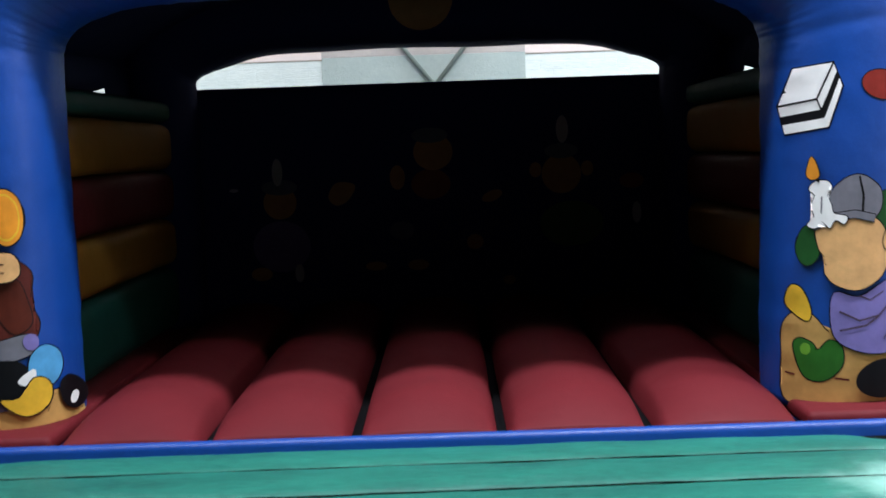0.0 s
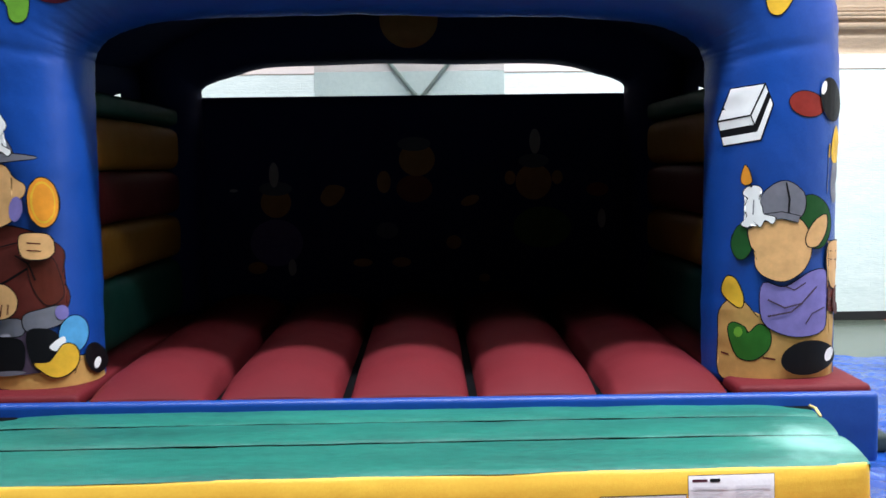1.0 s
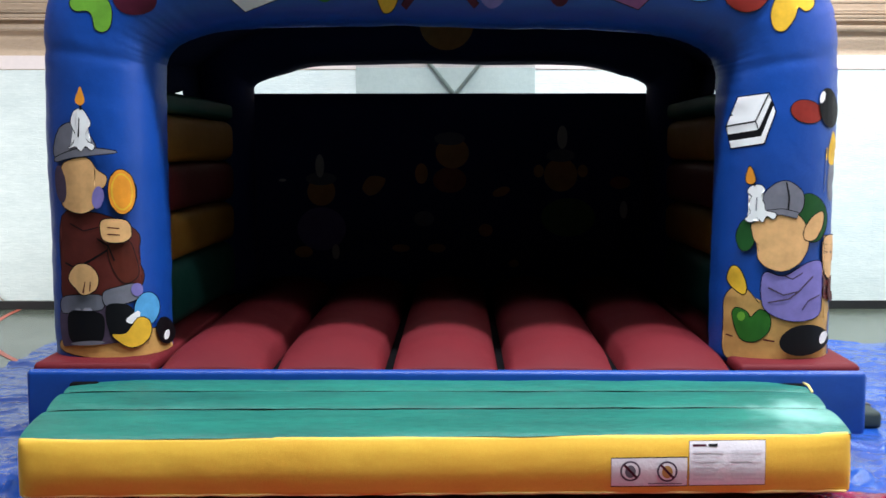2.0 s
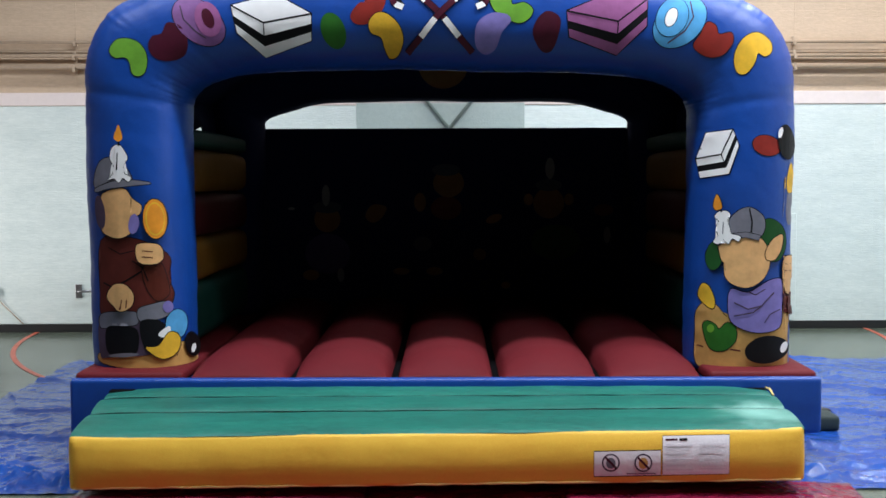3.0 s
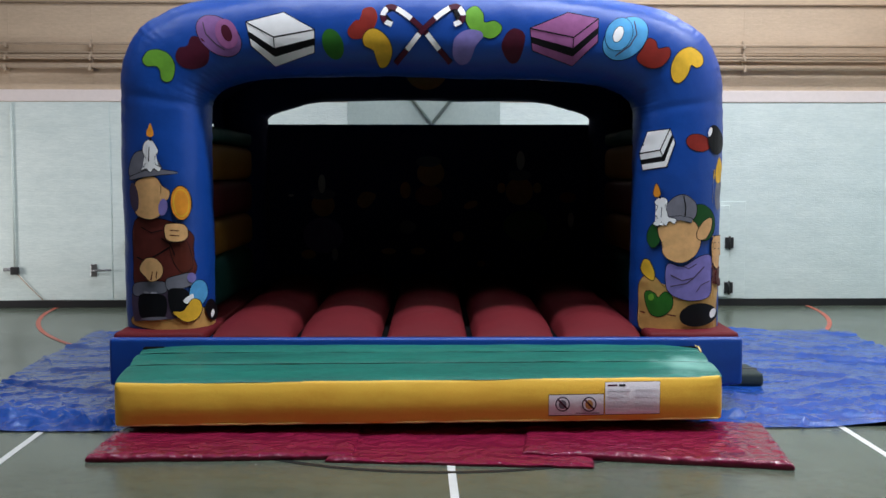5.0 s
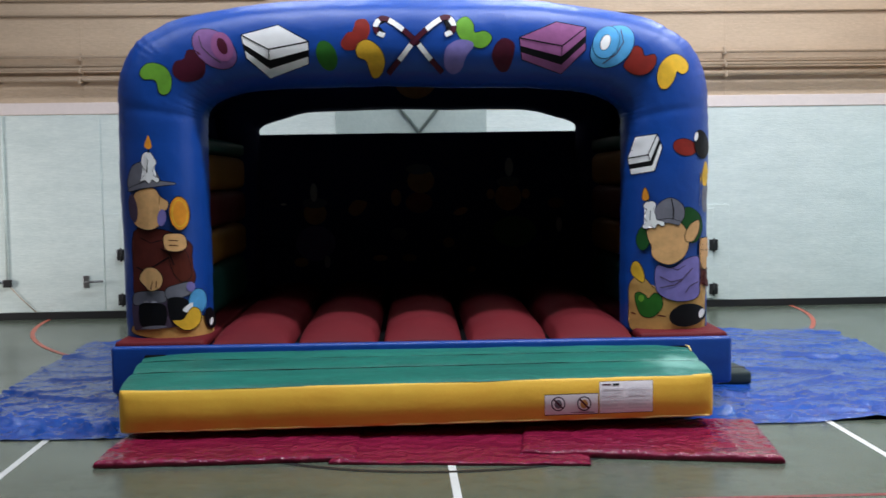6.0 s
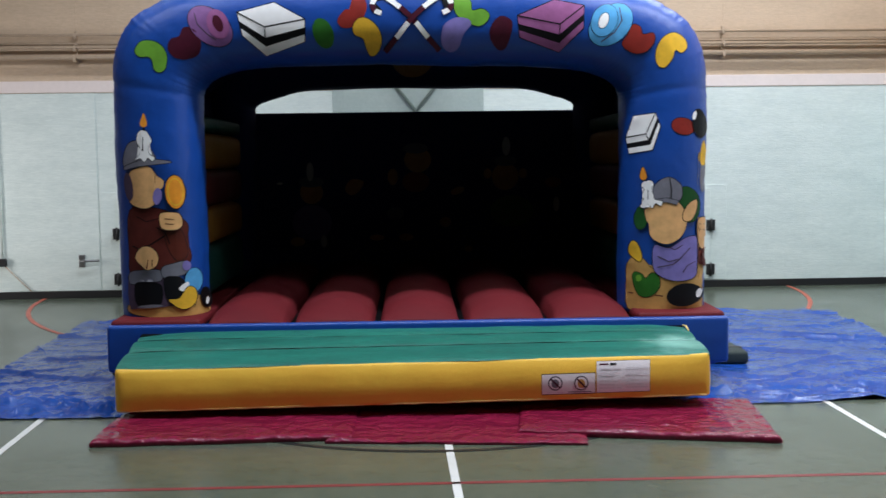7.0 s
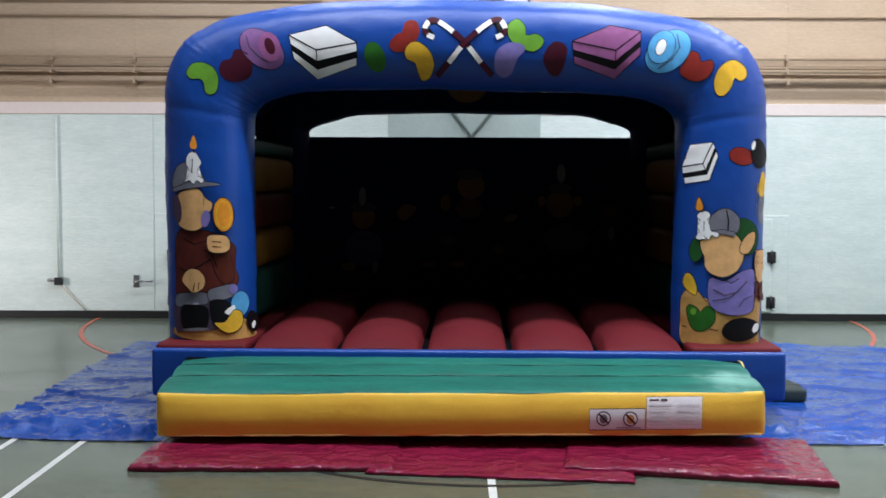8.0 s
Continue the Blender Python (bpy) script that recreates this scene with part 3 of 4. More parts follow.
side = smooth_line([(0, 0.0, 0.05), (0, -0.40, 0.06), (0, -0.70, 0.086), (0, -0.805, 0.098), (0, -0.83, 0.106), (0, -0.84, 0.135), (0, -0.85, 0.185), (0, -0.848, 0.24), (0, -0.836, 0.30), (0, -0.818, 0.345), (0, -0.804, 0.362), (0, -0.785, 0.361), (0, -0.72, 0.345), (0, -0.4, 0.365), (0, -0.02, 0.40), (0, 0.0, 0.3), (0, 0.0, 0.05)], 96)[:-1]
mid = Vector((0, -0.4, 0.23))
bm = bmesh.new()
rows = []
for i in range(141):
    v = 2 * i / 140 - 1
    u = 0.5 + 0.5 * math.copysign(1 - (1 - abs(v)) ** 1.35, v)
    x = step_x0 + (step_x1 - step_x0) * u
    e = ends(x)
    turn = 1 - math.sqrt(max(0, 1 - (1 - min(1, e / 0.04)) ** 2))
    puff = 1 - 0.7 * math.exp(-e / 0.10)
    row = []
    for p in side:
        y, z = p.y, p.z
        front = min(1.0, max(0.0, (-y - 0.70) / 0.12))
        if y < -0.82:
            y = -0.82 + (y + 0.82) * puff
        y += 0.035 * turn * front + front * (0.005 * math.sin(x * 4.1) + 0.005 * noise.noise(Vector((x * 3, 1, 1))))
        y += front * 0.008 * noise.noise(Vector((x * 9, z * 5 + x * 3, 4))) * math.exp(-e / 0.22)
        z = mid.z + (z - mid.z) * (1 - 0.10 * turn) + tilt(x, y) + 0.004 * noise.noise(Vector((x * 2.2, 1, 7)))
        z += 0.010 * math.exp(-e / 0.12) * front * (1 if p.z > 0.3 else -0.2)
        row.append((x, y, z))
    rows.append(row)
vs = grid(bm, rows, close_u=True)
bm.faces.new(vs[0][::-1])
bm.faces.new(vs[-1])
bmesh.ops.recalc_face_normals(bm, faces=bm.faces)
step = part("front_step", bm, YELLOW, castle, "yellow front step")
# lower piping in a paler yellow, its colour holding the light it catches
bm = tube(bmesh.new(), [(x, -0.83 + 0.004 * math.sin(x * 16), 0.106 + tilt(x, -0.82) + 0.004 * noise.noise(Vector((x * 11, 0, 0)))) for x in (step_x0 + 0.03 + (step_x1 - step_x0 - 0.06) * i / 90 for i in range(91))], 0.0065, 8)
part("seam", bm, PIPING, step, "yellow piping along the lower edge, paled for the light it catches")


def step_tube(y0, z0, y1, z1, hump, drop, droop=0.0):
    """A green tube across the step from its back line to its front line."""
    bm = bmesh.new()
    rows = []
    for i in range(121):
        v = 2 * i / 120 - 1
        u = 0.5 + 0.5 * math.copysign(1 - (1 - abs(v)) ** 1.5, v)
        x = step_x0 + 0.004 + (step_x1 - step_x0 - 0.008) * u
        e = ends(x)
        shrink = math.exp(-e / 0.09)
        row = []
        for k in range(21):
            t = k / 20
            arch_up = (1 - (2 * t - 1) ** 2) ** 0.6
            wob = 0.006 * noise.noise(Vector((x * 4, t * 2 + y0 * 9, 6)))
            y = y0 + (y1 - y0) * t + (wob if 0 < k < 20 else wob * 0.5)
            z = z0 + (z1 - z0) * t + hump * arch_up * (1 - 0.3 * shrink) + wob * 0.5
            z -= (drop * (1 - arch_up) * shrink if y1 > -0.7 or t < 0.5 else 0) + droop * (1 - t) * math.exp(-e / 0.16)
            y += 0.012 * noise.noise(Vector((x * 7, t * 3, y0 * 5))) * shrink
            row.append((x, y, z + tilt(x, y)))
        rows.append(row)
    vs = grid(bm, rows)
    for edge in (vs[0], vs[-1]):
        low = [bm.verts.new((v.co.x, v.co.y, v.co.z - 0.03)) for v in edge]
        for a, b, c, d in zip(edge, edge[1:], low[1:], low):
            bm.faces.new((a, b, c, d))
    bmesh.ops.recalc_face_normals(bm, faces=bm.faces)
    return part("top_tube", bm, GREEN, step, "green tube of the step top")


step_tube(0.0, 0.455, -0.185, 0.434, 0.014, 0.014, 0.03)
step_tube(-0.188, 0.433, -0.44, 0.404, 0.02, 0.012)
step_tube(-0.443, 0.403, -0.805, 0.3625, 0.022, 0.009)
for yy, zz, grow in ((-0.1865, 0.437, 0.5), (-0.4415, 0.4075, 1.0)):
    line = []
    for i in range(101):
        x = step_x0 + 0.01 + (step_x1 - step_x0 - 0.02) * i / 100
        line.append((x, yy + 0.004 * noise.noise(Vector((i * 0.35, yy, 3))), zz - 0.014 * math.exp(-ends(x) / 0.09) + tilt(x, yy) + 0.004 * grow * noise.noise(Vector((i * 0.13, 5, yy)))))
    part("seam", tube(bmesh.new(), line, 0.0031, 6), SEAM, step, "dark seam")
for x0, x1 in ((step_x0 - 0.002, step_x0 + 0.15), (step_x1 - 0.15, step_x1 + 0.002)):
    part("fastener_flap", box(bmesh.new(), x0, x1, -0.075, -0.021, 0.34, 0.452, bevel=0.012, segments=2), GAP, step, "black fastener flap")
part("side_piping", tube(bmesh.new(), [(step_x1 + 0.002, -0.03, 0.452), (step_x1 + 0.006, -0.10, 0.455), (step_x1 + 0.004, -0.18, 0.436)], 0.007, 8), PIPING, step, "cream piping at the end of the step")


# ---- painted motifs ----
def surface_of(*obs):
    verts, polys = [], []
    for ob in obs:
        k = len(verts)
        verts += [v.co.copy() for v in ob.data.vertices]
        polys += [[k + i for i in p.vertices] for p in ob.data.polygons]
    return BVHTree.FromPolygons(verts, polys)


def ell(cx, cz, rx, rz, turn=0.0, n=28):
    c, s = math.cos(radians(turn)), math.sin(radians(turn))
    return [(cx + rx * math.cos(a) * c - rz * math.sin(a) * s, cz + rx * math.cos(a) * s + rz * math.sin(a) * c) for a in (2 * math.pi * k / n for k in range(n))]


def blob(pts, n=4):
    """A closed smooth outline through pts."""
    out, m = [], len(pts)
    for k in range(m):
        a, b, c, d = (Vector(pts[(k + i - 1) % m]) for i in range(4))
        for j in range(n):
            t = j / n
            p = 0.5 * (2 * b + (c - a) * t + (2 * a - 5 * b + 4 * c - d) * t * t + (3 * b - a - 3 * c + d) * t**3)
            out.append((p.x, p.y))
    return out


def stroke(pts, width):
    pts = [Vector(p) for p in pts]
    left, right = [], []
    for i, p in enumerate(pts):
        d = (pts[min(i + 1, len(pts) - 1)] - pts[max(i - 1, 0)]).normalized()
        nrm = Vector((-d.y, d.x)) * width / 2
        left.append(tuple(p + nrm))
        right.append(tuple(p - nrm))
    return left + right[::-1]


def grown(outline, by):
    m = len(outline)
    area = sum(outline[k][0] * outline[(k + 1) % m][1] - outline[(k + 1) % m][0] * outline[k][1] for k in range(m))
    sign = 1 if area > 0 else -1
    out = []
    for k in range(m):
        a, p, b = Vector(outline[k - 1]), Vector(outline[k]), Vector(outline[(k + 1) % m])
        d = (b - a).normalized()
        out.append(tuple(p + Vector((d.y, -d.x)) * by * sign))
    return out


SPOT = Vector((0.0, -7.7, 1.75))


def motif(name, label, shapes, bvh, parent, plane_y, lift=0.0025, step_size=0.028, layer=0):
    """Paint on a puffed surface: a list of (colour, outline, edge width), laid over one another."""
    colours = []
    bm = bmesh.new()
    for colour, outline, *edge in shapes:
        todo = [(colour, [outline])]
        if edge and edge[0]:
            wide = grown(outline, edge[0])
            m = len(outline)
            todo.append(("black", [[outline[k], outline[(k + 1) % m], wide[(k + 1) % m], wide[k]] for k in range(m)]))
        for col, lines in todo:
            if col not in colours:
                colours.append(col)
            one = bmesh.new()
            for line in lines:
                one.faces.new([one.verts.new((x, 0, z)) for x, z in line])
            bmesh.ops.triangulate(one, faces=one.faces[:])
            for axis in (0, 2):
                lo, hi = min(v.co[axis] for v in one.verts), max(v.co[axis] for v in one.verts)
                k = math.floor(lo / step_size) + 1
                while k * step_size < hi:
                    co, no = Vector(), Vector()
                    co[axis], no[axis] = k * step_size, 1
                    bmesh.ops.bisect_plane(one, geom=one.verts[:] + one.edges[:] + one.faces[:], plane_co=co, plane_no=no, dist=1e-5)
                    k += 1
            put = {}
            for v in one.verts:
                way = (Vector((v.co.x, plane_y, v.co.z)) - SPOT).normalized()
                place, nrm, _, _ = bvh.ray_cast(SPOT, way)
                if place is None:
                    place, nrm, _, _ = bvh.find_nearest(Vector((v.co.x, plane_y, v.co.z)))
                if nrm.dot(way) > 0:
                    nrm = -nrm
                put[v] = bm.verts.new(place + nrm * (lift + 0.0009 * layer))
            for f in one.faces:
                made = bm.faces.new([put[v] for v in f.verts])
                made.material_index = colours.index(col)
            one.free()
        layer += 1
    bmesh.ops.recalc_face_normals(bm, faces=bm.faces)
    return part(name, bm, [P[c] for c in colours], parent, label)


def picture(shapes, bvh, parent, plane_y, step_size=0.028):
    """A painted picture, each plain shape a piece of its own."""
    for k, shape in enumerate(shapes):
        motif("painted_shape", {"sand": "sandy", "hair": "dark green", "dusk": "dark violet"}.get(shape[0], shape[0]) + " painted shape", [shape], bvh, parent, plane_y, step_size=step_size, layer=k)


def cube_shapes(L, K, R, F, lb, fb, rb, colour):
    """A painted sweet: top face and two sides with a dark middle layer."""
    mix = lambda a, b, t: (a[0] + (b[0] - a[0]) * t, a[1] + (b[1] - a[1]) * t)  # noqa: E731
    out = [("black", grown([L, K, R, rb, fb, lb], 0.007))]
    out.append((colour, [L, K, R, F]))
    for a, ab, b, bb in ((L, lb, F, fb), (F, fb, R, rb)):
        out.append((colour, [mix(a, ab, 0.04), mix(b, bb, 0.04), mix(b, bb, 0.38), mix(a, ab, 0.38)]))
        out.append((colour, [mix(a, ab, 0.68), mix(b, bb, 0.68), bb, ab]))
    out.append(("black", stroke([L, F, R], 0.007)))
    out.append(("black", stroke([F, mix(F, fb, 0.4)], 0.006)))
    return out


on_arch = surface_of(arch)
FRONT = 0.2


def sweet(name, label, shapes):
    return motif(name, label, shapes, on_arch, arch, FRONT)


E = 0.0045
sweet("painted_bean", "lime green painted bean", [("lime", blob([(-1.97, 2.42), (-1.93, 2.48), (-1.86, 2.49), (-1.79, 2.46), (-1.75, 2.39), (-1.76, 2.30), (-1.80, 2.27), (-1.84, 2.29), (-1.85, 2.35), (-1.88, 2.38), (-1.94, 2.38)]), E)])
sweet("painted_bean", "dark maroon painted bean", [("maroon", blob([(-1.74, 2.43), (-1.72, 2.50), (-1.66, 2.52), (-1.63, 2.58), (-1.56, 2.57), (-1.51, 2.5), (-1.52, 2.40), (-1.6, 2.36), (-1.69, 2.37)]))])
sweet("painted_ring", "mauve painted ring sweet", [("mauve", ell(-1.44, 2.585, 0.175, 0.115, -38), E), ("dusk", stroke([(-1.55, 2.68), (-1.53, 2.60), (-1.46, 2.53), (-1.40, 2.49)], 0.008)), ("pink", ell(-1.385, 2.60, 0.075, 0.105, 20)), ("maroon", ell(-1.385, 2.605, 0.033, 0.06, 22))])
sweet("painted_cube", "white painted cube sweet with a black layer", cube_shapes((-1.25, 2.68), (-0.99, 2.745), (-0.78, 2.63), (-1.06, 2.58), (-1.215, 2.52), (-1.05, 2.38), (-0.78, 2.475), "white"))
sweet("painted_bean", "dark green painted bean", [("green", ell(-0.65, 2.53, 0.07, 0.11, 20))])
sweet("painted_heart", "dark red painted heart", [("red", blob([(-0.55, 2.62), (-0.50, 2.69), (-0.46, 2.70), (-0.44, 2.77), (-0.37, 2.78), (-0.34, 2.71), (-0.38, 2.62), (-0.45, 2.57), (-0.52, 2.57)]))])
sweet("painted_bean", "yellow painted bean", [("yellow", blob([(-0.44, 2.58), (-0.40, 2.63), (-0.34, 2.63), (-0.27, 2.57), (-0.24, 2.48), (-0.27, 2.39), (-0.32, 2.37), (-0.35, 2.43), (-0.37, 2.49), (-0.43, 2.52)]), E)]).data.transform(Matrix.Translation((0, -0.003, 0)))


def cane(mirror, lift):
    pts = smooth_line([(mirror * x - 0.025, 0, z) for x, z in ((-0.215, 2.665), (-0.265, 2.69), (-0.275, 2.74), (-0.225, 2.785), (-0.13, 2.74), (0.0, 2.63), (0.10, 2.51), (0.19, 2.405))], 41)
    flat = [(p.x, p.z) for p in pts]
    shapes = [("black", stroke(flat, 0.041))]
    for k in range(8):
        shapes.append(("white" if k % 2 == 0 else "maroon", stroke(flat[5 * k : 5 * k + 6], 0.035)))
    return motif("painted_cane", "black and white striped painted cane", shapes, on_arch, arch, FRONT, lift)


cane(1, 0.003)
cane(-1, 0.009)
sweet("painted_heart", "lime green painted heart", [("lime", blob([(0.27, 2.70), (0.28, 2.76), (0.34, 2.79), (0.39, 2.74), (0.40, 2.68), (0.47, 2.69), (0.52, 2.65), (0.50, 2.60), (0.44, 2.57), (0.36, 2.60), (0.30, 2.64)]), E)])
sweet("painted_bean", "lilac painted bean", [("lilac", blob([(0.18, 2.50), (0.20, 2.58), (0.28, 2.63), (0.37, 2.62), (0.39, 2.58), (0.34, 2.52), (0.30, 2.42), (0.24, 2.39), (0.19, 2.43)]))]).data.transform(Matrix.Translation((0, -0.004, 0)))
sweet("painted_bean", "dark maroon painted bean", [("maroon", blob([(0.52, 2.51), (0.55, 2.6), (0.61, 2.64), (0.68, 2.6), (0.67, 2.5), (0.63, 2.41), (0.57, 2.41)]))])
sweet("painted_cube", "pink painted cube sweet with a dark layer", cube_shapes((0.72, 2.64), (0.98, 2.745), (1.19, 2.705), (1.02, 2.58), (0.735, 2.49), (1.01, 2.385), (1.185, 2.55), "pink"))
sweet("painted_ring", "sky blue painted ring sweet", [("sky", ell(1.38, 2.57, 0.175, 0.125, 40), E), ("dusk", stroke([(1.44, 2.69), (1.46, 2.60), (1.41, 2.52), (1.31, 2.45)], 0.008)), ("sky", ell(1.335, 2.60, 0.09, 0.115, -25), 0.004), ("white", ell(1.33, 2.60, 0.032, 0.055, -22), 0.004)])
sweet("painted_heart", "dark red painted heart", [("red", blob([(1.46, 2.43), (1.50, 2.50), (1.54, 2.57), (1.59, 2.55), (1.61, 2.50), (1.68, 2.51), (1.69, 2.45), (1.63, 2.38), (1.54, 2.37)]), E)]).data.transform(Matrix.Translation((0, -0.006, 0)))
sweet("painted_bean", "yellow painted bean", [("yellow", blob([(1.70, 2.35), (1.72, 2.43), (1.77, 2.49), (1.84, 2.51), (1.91, 2.46), (1.92, 2.40), (1.88, 2.37), (1.84, 2.39), (1.82, 2.33), (1.77, 2.27), (1.72, 2.28)]), E)])
sweet("painted_cube", "white painted cube sweet with a black layer", cube_shapes((1.49, 1.775), (1.545, 1.925), (1.70, 1.945), (1.635, 1.80), (1.515, 1.66), (1.68, 1.685), (1.735, 1.85), "white"))
sweet("painted_bean", "dark red painted bean", [("red", ell(1.90, 1.85, 0.085, 0.058, -15), E)])
sweet("painted_bean", "black painted bean with a white glint", [("black", ell(2.015, 1.87, 0.05, 0.105, 8)), ("white", ell(1.978, 1.925, 0.013, 0.032, -12))]).data.transform(Matrix.Translation((0, -0.006, 0)))

# the pillar pictures, reduced to plain coloured shapes
picture([
    ("sand", blob([(-2.050, 0.64), (-1.8, 0.67), (-1.5, 0.69), (-1.49, 0.58), (-1.8, 0.53), (-2.050, 0.565)]), E),
    ("brown", blob([(-2.044, 1.3), (-1.9, 1.32), (-1.75, 1.28), (-1.64, 1.2), (-1.65, 1.08), (-1.62, 0.98), (-1.66, 0.9), (-1.8, 0.86), (-2.033, 0.84), (-2.055, 1.0)]), E),
    ("black", stroke([(-2.033, 1.05), (-1.98, 1.02), (-1.9, 1.06), (-1.8, 1.12)], 0.01)),
    ("rust", blob([(-1.80, 1.14), (-1.70, 1.17), (-1.66, 1.08), (-1.65, 0.98), (-1.72, 0.94), (-1.78, 1.02)]), 0.004),
    ("black", stroke([(-2.0, 1.26), (-1.93, 1.22), (-1.85, 1.24)], 0.006)), ("black", stroke([(-1.86, 1.18), (-1.80, 1.14), (-1.77, 1.06)], 0.007)),
    ("dusk", blob([(-2.060, 0.82), (-1.95, 0.80), (-1.7, 0.82), (-1.68, 0.64), (-2.000, 0.60), (-2.060, 0.62)])),
    ("grey", blob([(-2.050, 0.86), (-1.95, 0.875), (-1.84, 0.87), (-1.84, 0.80), (-1.95, 0.79), (-2.050, 0.78)]), E),
    ("grey", blob([(-1.83, 0.89), (-1.75, 0.92), (-1.66, 0.935), (-1.64, 0.87), (-1.72, 0.83), (-1.82, 0.82)]), E),
    ("black", blob([(-2.016, 0.78), (-1.93, 0.79), (-1.84, 0.77), (-1.83, 0.68), (-1.86, 0.62), (-1.98, 0.61), (-2.022, 0.66)])),
    ("black", blob([(-1.82, 0.81), (-1.74, 0.83), (-1.68, 0.80), (-1.66, 0.70), (-1.72, 0.64), (-1.80, 0.66)])),
    ("grey", ell(-1.92, 0.615, 0.09, 0.012, 3)),
    ("lilac", ell(-1.66, 0.905, 0.03, 0.035)),
    ("sky", ell(-1.615, 0.80, 0.06, 0.09, -10), 0.004),
    ("white", blob([(-1.72, 0.74), (-1.66, 0.79), (-1.65, 0.76), (-1.68, 0.72)])),
    ("black", ell(-1.53, 0.68, 0.04, 0.075, 8)), ("white", ell(-1.525, 0.655, 0.012, 0.028, -12)),
    ("yellow", blob([(-1.79, 0.66), (-1.72, 0.67), (-1.66, 0.75), (-1.61, 0.74), (-1.60, 0.67), (-1.64, 0.61), (-1.71, 0.595)]), 0.005),
    ("tan", blob([(-2.027, 1.36), (-2.033, 1.48), (-2.016, 1.58), (-1.9, 1.61), (-1.85, 1.55), (-1.80, 1.51), (-1.81, 1.46), (-1.86, 1.42), (-1.86, 1.35), (-1.94, 1.315)]), E),
    ("dusk", ell(-2.035, 1.47, 0.028, 0.10, 5)), ("lilac", ell(-1.845, 1.40, 0.03, 0.06, -8)),
    ("grey", blob([(-2.060, 1.62), (-2.050, 1.72), (-2.016, 1.78), (-1.95, 1.79), (-1.88, 1.73), (-1.85, 1.64), (-1.98, 1.62)]), E),
    ("grey", blob([(-2.050, 1.615), (-1.95, 1.655), (-1.85, 1.66), (-1.74, 1.64), (-1.86, 1.625), (-1.98, 1.61), (-2.050, 1.59)]), E),
    ("white", blob([(-1.985, 1.66), (-1.957, 1.695), (-1.95, 1.74), (-1.972, 1.79), (-1.958, 1.85), (-1.92, 1.868), (-1.893, 1.84), (-1.872, 1.79), (-1.895, 1.745), (-1.892, 1.70), (-1.855, 1.675), (-1.87, 1.65), (-1.90, 1.672), (-1.925, 1.645), (-1.95, 1.67)]), 0.004),
    ("black", stroke([(-1.935, 1.72), (-1.93, 1.82)], 0.006)), ("black", stroke([(-1.92, 1.86), (-1.92, 1.885)], 0.012)),
    ("orange", blob([(-1.945, 1.905), (-1.935, 1.95), (-1.92, 1.985), (-1.905, 1.95), (-1.897, 1.905), (-1.92, 1.885)])),
    ("orange", ell(-1.725, 1.43, 0.065, 0.118, 2), 0.005), ("yellow", ell(-1.725, 1.43, 0.052, 0.10, 2)), ("orange", ell(-1.725, 1.43, 0.045, 0.09, 2)),
    ("tan", blob([(-1.83, 1.27), (-1.77, 1.285), (-1.70, 1.27), (-1.69, 1.19), (-1.74, 1.16), (-1.82, 1.175)]), 0.005),
    ("brown", stroke([(-1.80, 1.24), (-1.74, 1.235)], 0.006)), ("brown", stroke([(-1.80, 1.205), (-1.74, 1.2)], 0.006)),
    ("tan", blob([(-2.000, 0.97), (-1.96, 1.04), (-1.89, 1.035), (-1.85, 0.97), (-1.87, 0.905), (-1.93, 0.88), (-1.97, 0.92)]), 0.005),
    ("brown", stroke([(-1.93, 0.89), (-1.92, 0.95)], 0.006)), ("brown", stroke([(-1.895, 0.9), (-1.89, 0.95)], 0.006)),
], on_arch, arch, FRONT)
